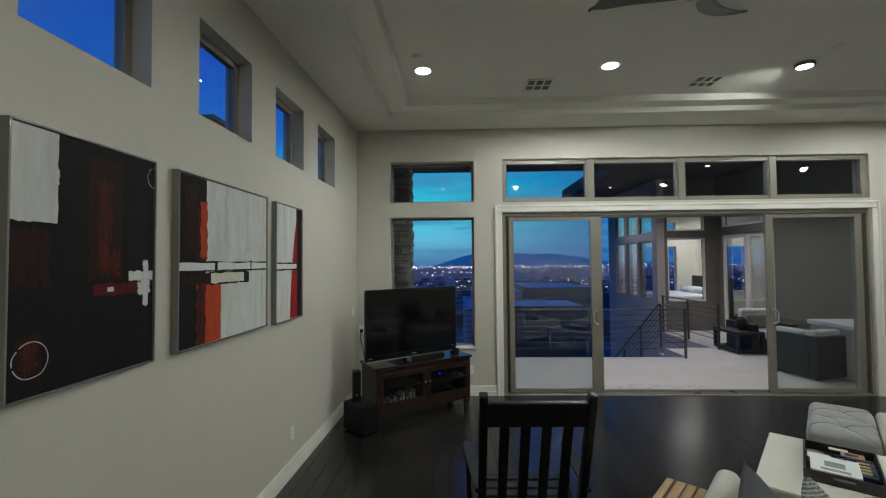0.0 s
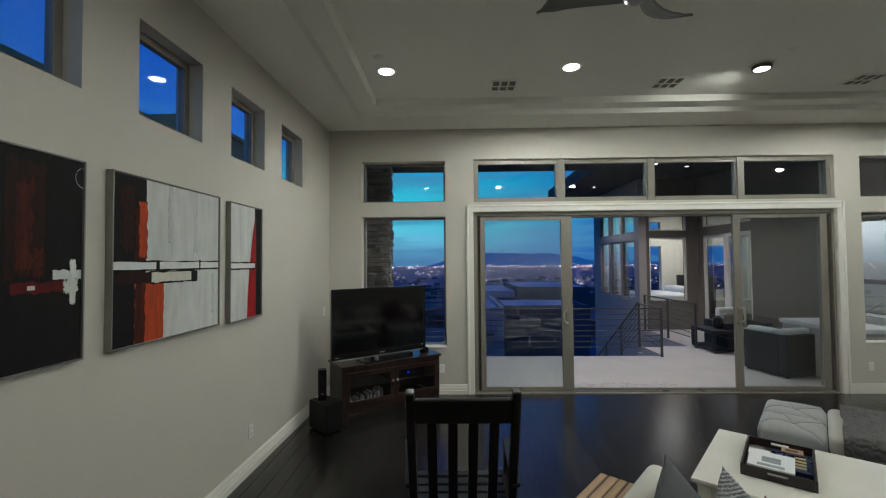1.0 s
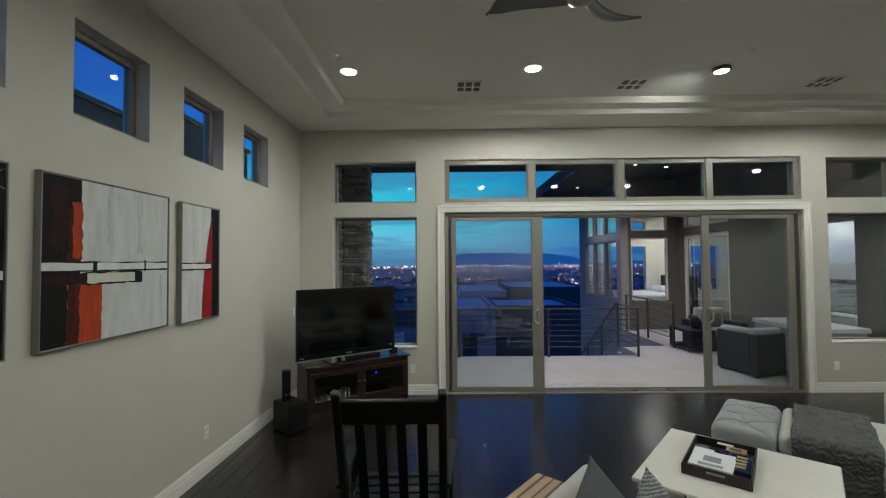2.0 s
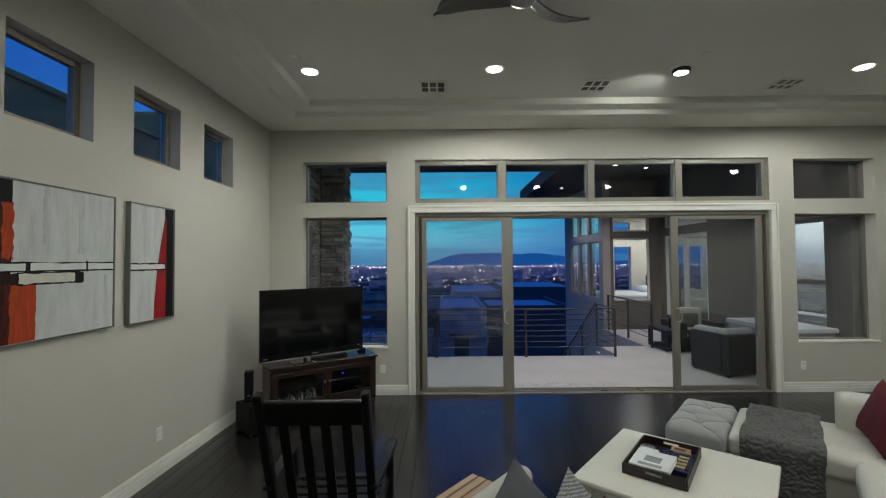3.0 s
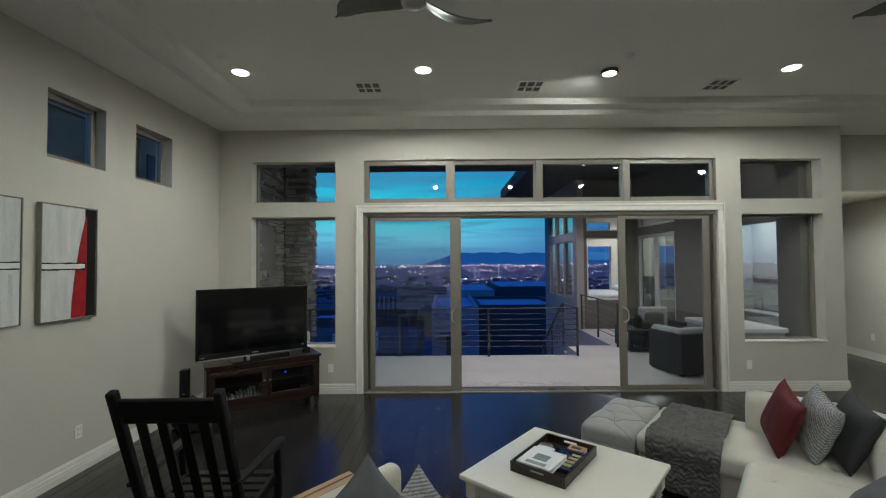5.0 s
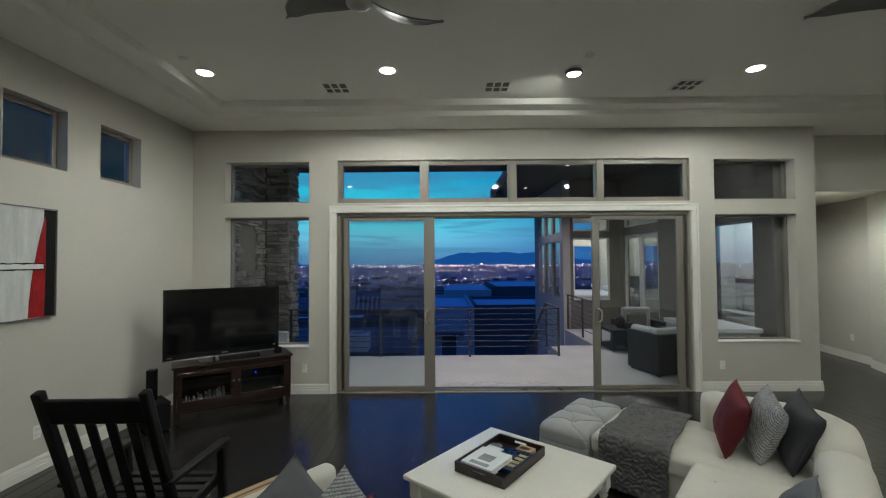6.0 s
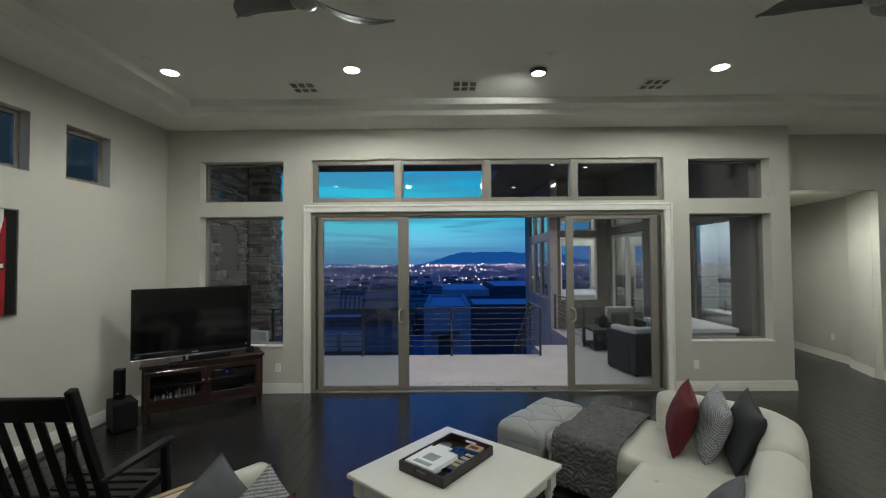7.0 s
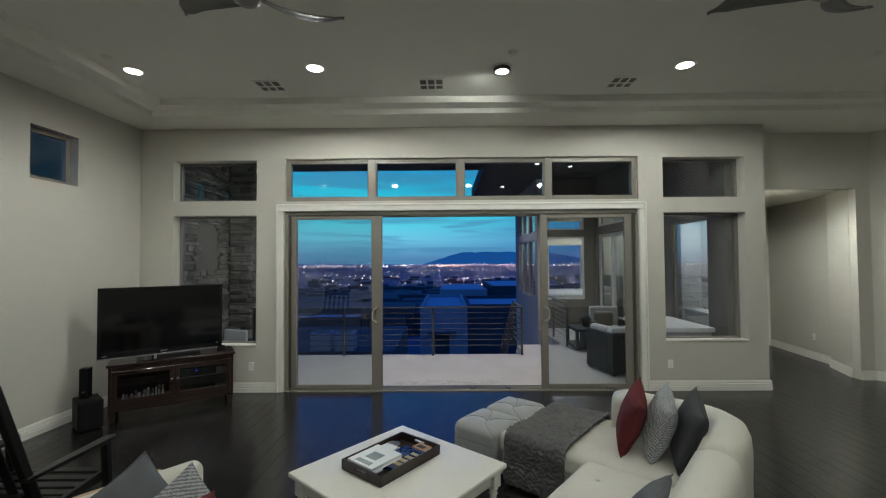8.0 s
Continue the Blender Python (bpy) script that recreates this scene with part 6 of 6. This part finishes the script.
for x in (0, 0.49):
    for y in (0, 0.69):
        part("leg", cuboid(x, x + 0.06, y, y + 0.06, 0.0905, 0.3795), WICKER, ot)
for x in (0.04, 0.47):
    for y in (0.04, 0.67):
        part("foot", lathe([(0.02, 0), (0.02, 0.0295)], 10), NICKEL, ot, at=Matrix.Translation((x, y, 0)))
lan = thing("lantern", Matrix.Translation((5.72, 8.85, T + 0.44)), "dark round pierced lantern on the terrace table", "lantern")
part("body", lathe([(0.05, 0), (0.09, 0.03), (0.105, 0.12), (0.09, 0.21), (0.05, 0.25), (0.045, 0.245)], 20), TRAYM, lan, smooth=True)
part("neck_ring", lathe([(0.052, 0.2505), (0.056, 0.262), (0.04, 0.268)], 20), IRON, lan, smooth=True)
for k in range(10):
    part("rib", tube([(0.107 * math.cos(k * 0.628), 0.107 * math.sin(k * 0.628), 0.06), (0.110 * math.cos(k * 0.628 + 0.2), 0.110 * math.sin(k * 0.628 + 0.2), 0.12), (0.107 * math.cos(k * 0.628 + 0.4), 0.107 * math.sin(k * 0.628 + 0.4), 0.18)], 0.005, 5), IRON, lan)
pcx = thing("patio_chair", pose(-0.99, 7.2, T, 0, 0, -20), "white moulded patio chair by the stone wall", "chair")
part("seat", soft_box(0.5, 0.5, 0.08, 0.03, 8, move=(0, 0, 0.38)), CUSHION, pcx, smooth=True)
part("backrest", soft_box(0.5, 0.07, 0.26, 0.03, 8, move=(0, 0.24, 0.40)), CUSHION, pcx, smooth=True)
for x in (-0.2, 0.2):
    for y in (-0.2, 0.2):
        part("leg", tube([(x, y, 0.385), (x * 1.1, y * 1.1, 0)], 0.014), SILVER, pcx)

cnt = thing("outdoor_counter", Matrix.Translation((5.93, 6.22, T)), "grey outdoor counter with a thick white top", "counter")
part("body", cuboid(0.03, 0.78, 0.03, 1.25, 0.0, 0.77, 0.006), STUCCO_LIGHT, cnt)
part("worktop", cuboid(0.0, 0.81, 0.0, 1.28, 0.771, 0.84, 0.012, 2), CUSHION, cnt, "thick white top")
# worn marks on the concrete before the threshold
rnd = random.Random(8)
WORN = mat("worn_concrete_mark", (0.43, 0.39, 0.375), 0.9, vary=0.2, scale=9)
marks = bmesh.new()
for r in range(5):
    for c in range(24):
        if rnd.random() < 0.88 - 0.1 * r:
            x0, y0 = 2.0 + 0.072 * c + 0.03 * (r % 2), 6.20 + 0.072 * r
            prism([(x0 + rnd.uniform(0, 0.02), y0), (x0 + 0.05 + rnd.uniform(0, 0.015), y0 + rnd.uniform(0, 0.01)), (x0 + 0.055, y0 + 0.06), (x0 + rnd.uniform(0, 0.01), y0 + 0.06)], "z", T + 0.0002, T + 0.0012, bm=marks)
tagged(part("floor_marks", marks, WORN, label="worn brick-like marks on the terrace concrete"), category="marks", kind="stuff")

# ---- inside the far wing ----
bed = thing("bed", Matrix.Translation((6.0, 13.0, -0.06)), "made bed with white linen and a dark headboard", "bed")
part("bed_frame", cuboid(0, 2.1, 0, 1.9, 0.1, 0.45, 0.02), BLACKWOOD, bed)
part("mattress", soft_box(2.06, 1.86, 0.36, 0.08, move=(1.05, 0.95, 0.45)), BEDDING, bed, smooth=True)
part("headboard", cuboid(2.12, 2.2, -0.1, 2.0, 0.0, 1.35, 0.02), BLACKWOOD, bed)
for y in (0.5, 1.4):
    part("bed_pillow", soft_box(0.45, 0.7, 0.20, 0.09, move=(1.78, y, 0.80)), BEDDING, bed, smooth=True)
for x in (0.1, 2.0):
    for y in (0.1, 1.8):
        part("foot", cuboid(x - 0.04, x + 0.04, y - 0.04, y + 0.04, 0, 0.0995), BLACKWOOD, bed)
art = thing("painting", Matrix.Translation((8.3, 14.99, 1.25)), "tall narrow pale picture on the bedroom wall", "painting")
part("frame", cuboid(0, 0.5, -0.03, -0.001, 0, 1.4, 0.004), TRIM, art)
part("canvas", cuboid(0.03, 0.47, -0.034, -0.0305, 0.03, 1.37), P_CREAM, art)
van = thing("vanity", Matrix.Translation((7.65, 7.45, -0.05)), "pale bathroom vanity with a stone top", "cabinet")
part("body", cuboid(0.02, 0.38, 0, 1.2, 0.08, 0.80, 0.004), CREAM, van)
part("kick", cuboid(0.06, 0.38, 0.02, 1.18, 0, 0.0795), TRAYM, van)
part("worktop", cuboid(0, 0.38, -0.02, 1.22, 0.801, 0.84, 0.004), PAPER, van)
fc = thing("faucet", Matrix.Translation((7.93, 8.3, 0.79)), "tall nickel faucet with two handles on the vanity", "faucet")
part("spout", tube([(0, 0, 0), (0, 0, 0.22), (-0.02, 0, 0.25), (-0.06, 0, 0.26), (-0.10, 0, 0.24), (-0.11, 0, 0.20)], 0.012), NICKEL, fc, smooth=True)
for y in (-0.12, 0.12):
    part("handle", tube([(0, y, 0), (0, y, 0.06), (-0.05, y, 0.07)], 0.012), NICKEL, fc, smooth=True)


# ---- pieces of walls and floors ----
RND = random.Random(11)
NICHE = (7.22, 7.92, 1.62, 2.48)
stone_courses(stone_wall, lambda s: (-1.50, s), 6.11, 8.26, 0.45, 3.98, 0, RND, NICHE)
stone_courses(pier, lambda s: (s, 8.262), -1.45, -1.0, 0.3, 3.98, -90, RND)
stone_courses(pier, lambda s: (-1.01, s), 8.25, 8.72, 0.3, 3.98, 0, RND)
part("niche_panel", cuboid(-1.519, -1.505, NICHE[0], NICHE[1], NICHE[2], NICHE[3]), STUCCO, stone_wall, "flat grey niche")

# dark wood floor: boards run towards the window wall
floor = part("floor", cuboid(W1, 10.2, -4.3, 6.098, -0.25, -0.006), GROOVE, label="dark espresso hardwood floor", kind="structure")
part("hall_floor", cuboid(7.23, 9.8, 6.10, 9.7, -0.25, -0.006), GROOVE, label="dark hardwood hall floor", kind="structure")
BW = 0.14


def plank_verts(x, y, length):
    g, b = 0.0006, 0.0015
    x0, x1, y0, y1 = x + g, x + BW - g, y + g, y + length - g
    low = [(x0, y0, -0.0055), (x1, y0, -0.0055), (x1, y1, -0.0055), (x0, y1, -0.0055)]
    mid = [(a, c, -b) for a, c, _ in low]
    top = [(x0 + b, y0 + b, 0), (x1 - b, y0 + b, 0), (x1 - b, y1 - b, 0), (x0 + b, y1 - b, 0)]
    return low + mid + top


PF = [(8, 9, 10, 11)] + [(i + 4, (i + 1) % 4 + 4, (i + 1) % 4 + 8, i + 8) for i in range(4)] + [(i, (i + 1) % 4, (i + 1) % 4 + 4, i + 4) for i in range(4)]
LENGTHS = (0.75, 0.95, 1.2, 1.5)
PLANK_MESH = {}
for ln in LENGTHS:
    me = bpy.data.meshes.new("plank")
    me.from_pydata([Vector(v) - Vector((BW / 2, ln / 2, 0)) for v in plank_verts(0, 0, ln)], [], PF)
    me.materials.append(PLANK)
    PLANK_MESH[ln] = me
rest_v, rest_f = [], []
count = 0
FX = -1.56
cols = int((10.05 - FX) / BW) + 1
for c in range(cols):
    x = FX + c * BW
    y = 5.84 if x < 7.2 else 9.55
    first = RND.uniform(0.2, 1.2)
    while y > -4.1:
        ln = first if first else RND.choice(LENGTHS)
        y0 = y - ln
        near = y0 > 1.6 and x < 6.3
        if first or not near or count >= 300:
            k = len(rest_v)
            rest_v += plank_verts(x, max(y0, -4.2), y - max(y0, -4.2))
            rest_f += [tuple(i + k for i in f) for f in PF]
        else:
            ob = new("plank", PLANK_MESH[ln])
            ob.parent = floor
            ob.matrix_basis = pose(x + BW / 2, y0 + ln / 2, 0, RND.uniform(-0.03, 0.03), RND.uniform(-0.3, 0.3))
            count += 1
        first = 0
        y = y0
me = bpy.data.meshes.new("floor_boards")
me.from_pydata(rest_v, [], rest_f)
me.materials.append(PLANK_J)
boards = new("floor_boards", me)
boards.parent = floor
tagged(boards, kind="stuff")
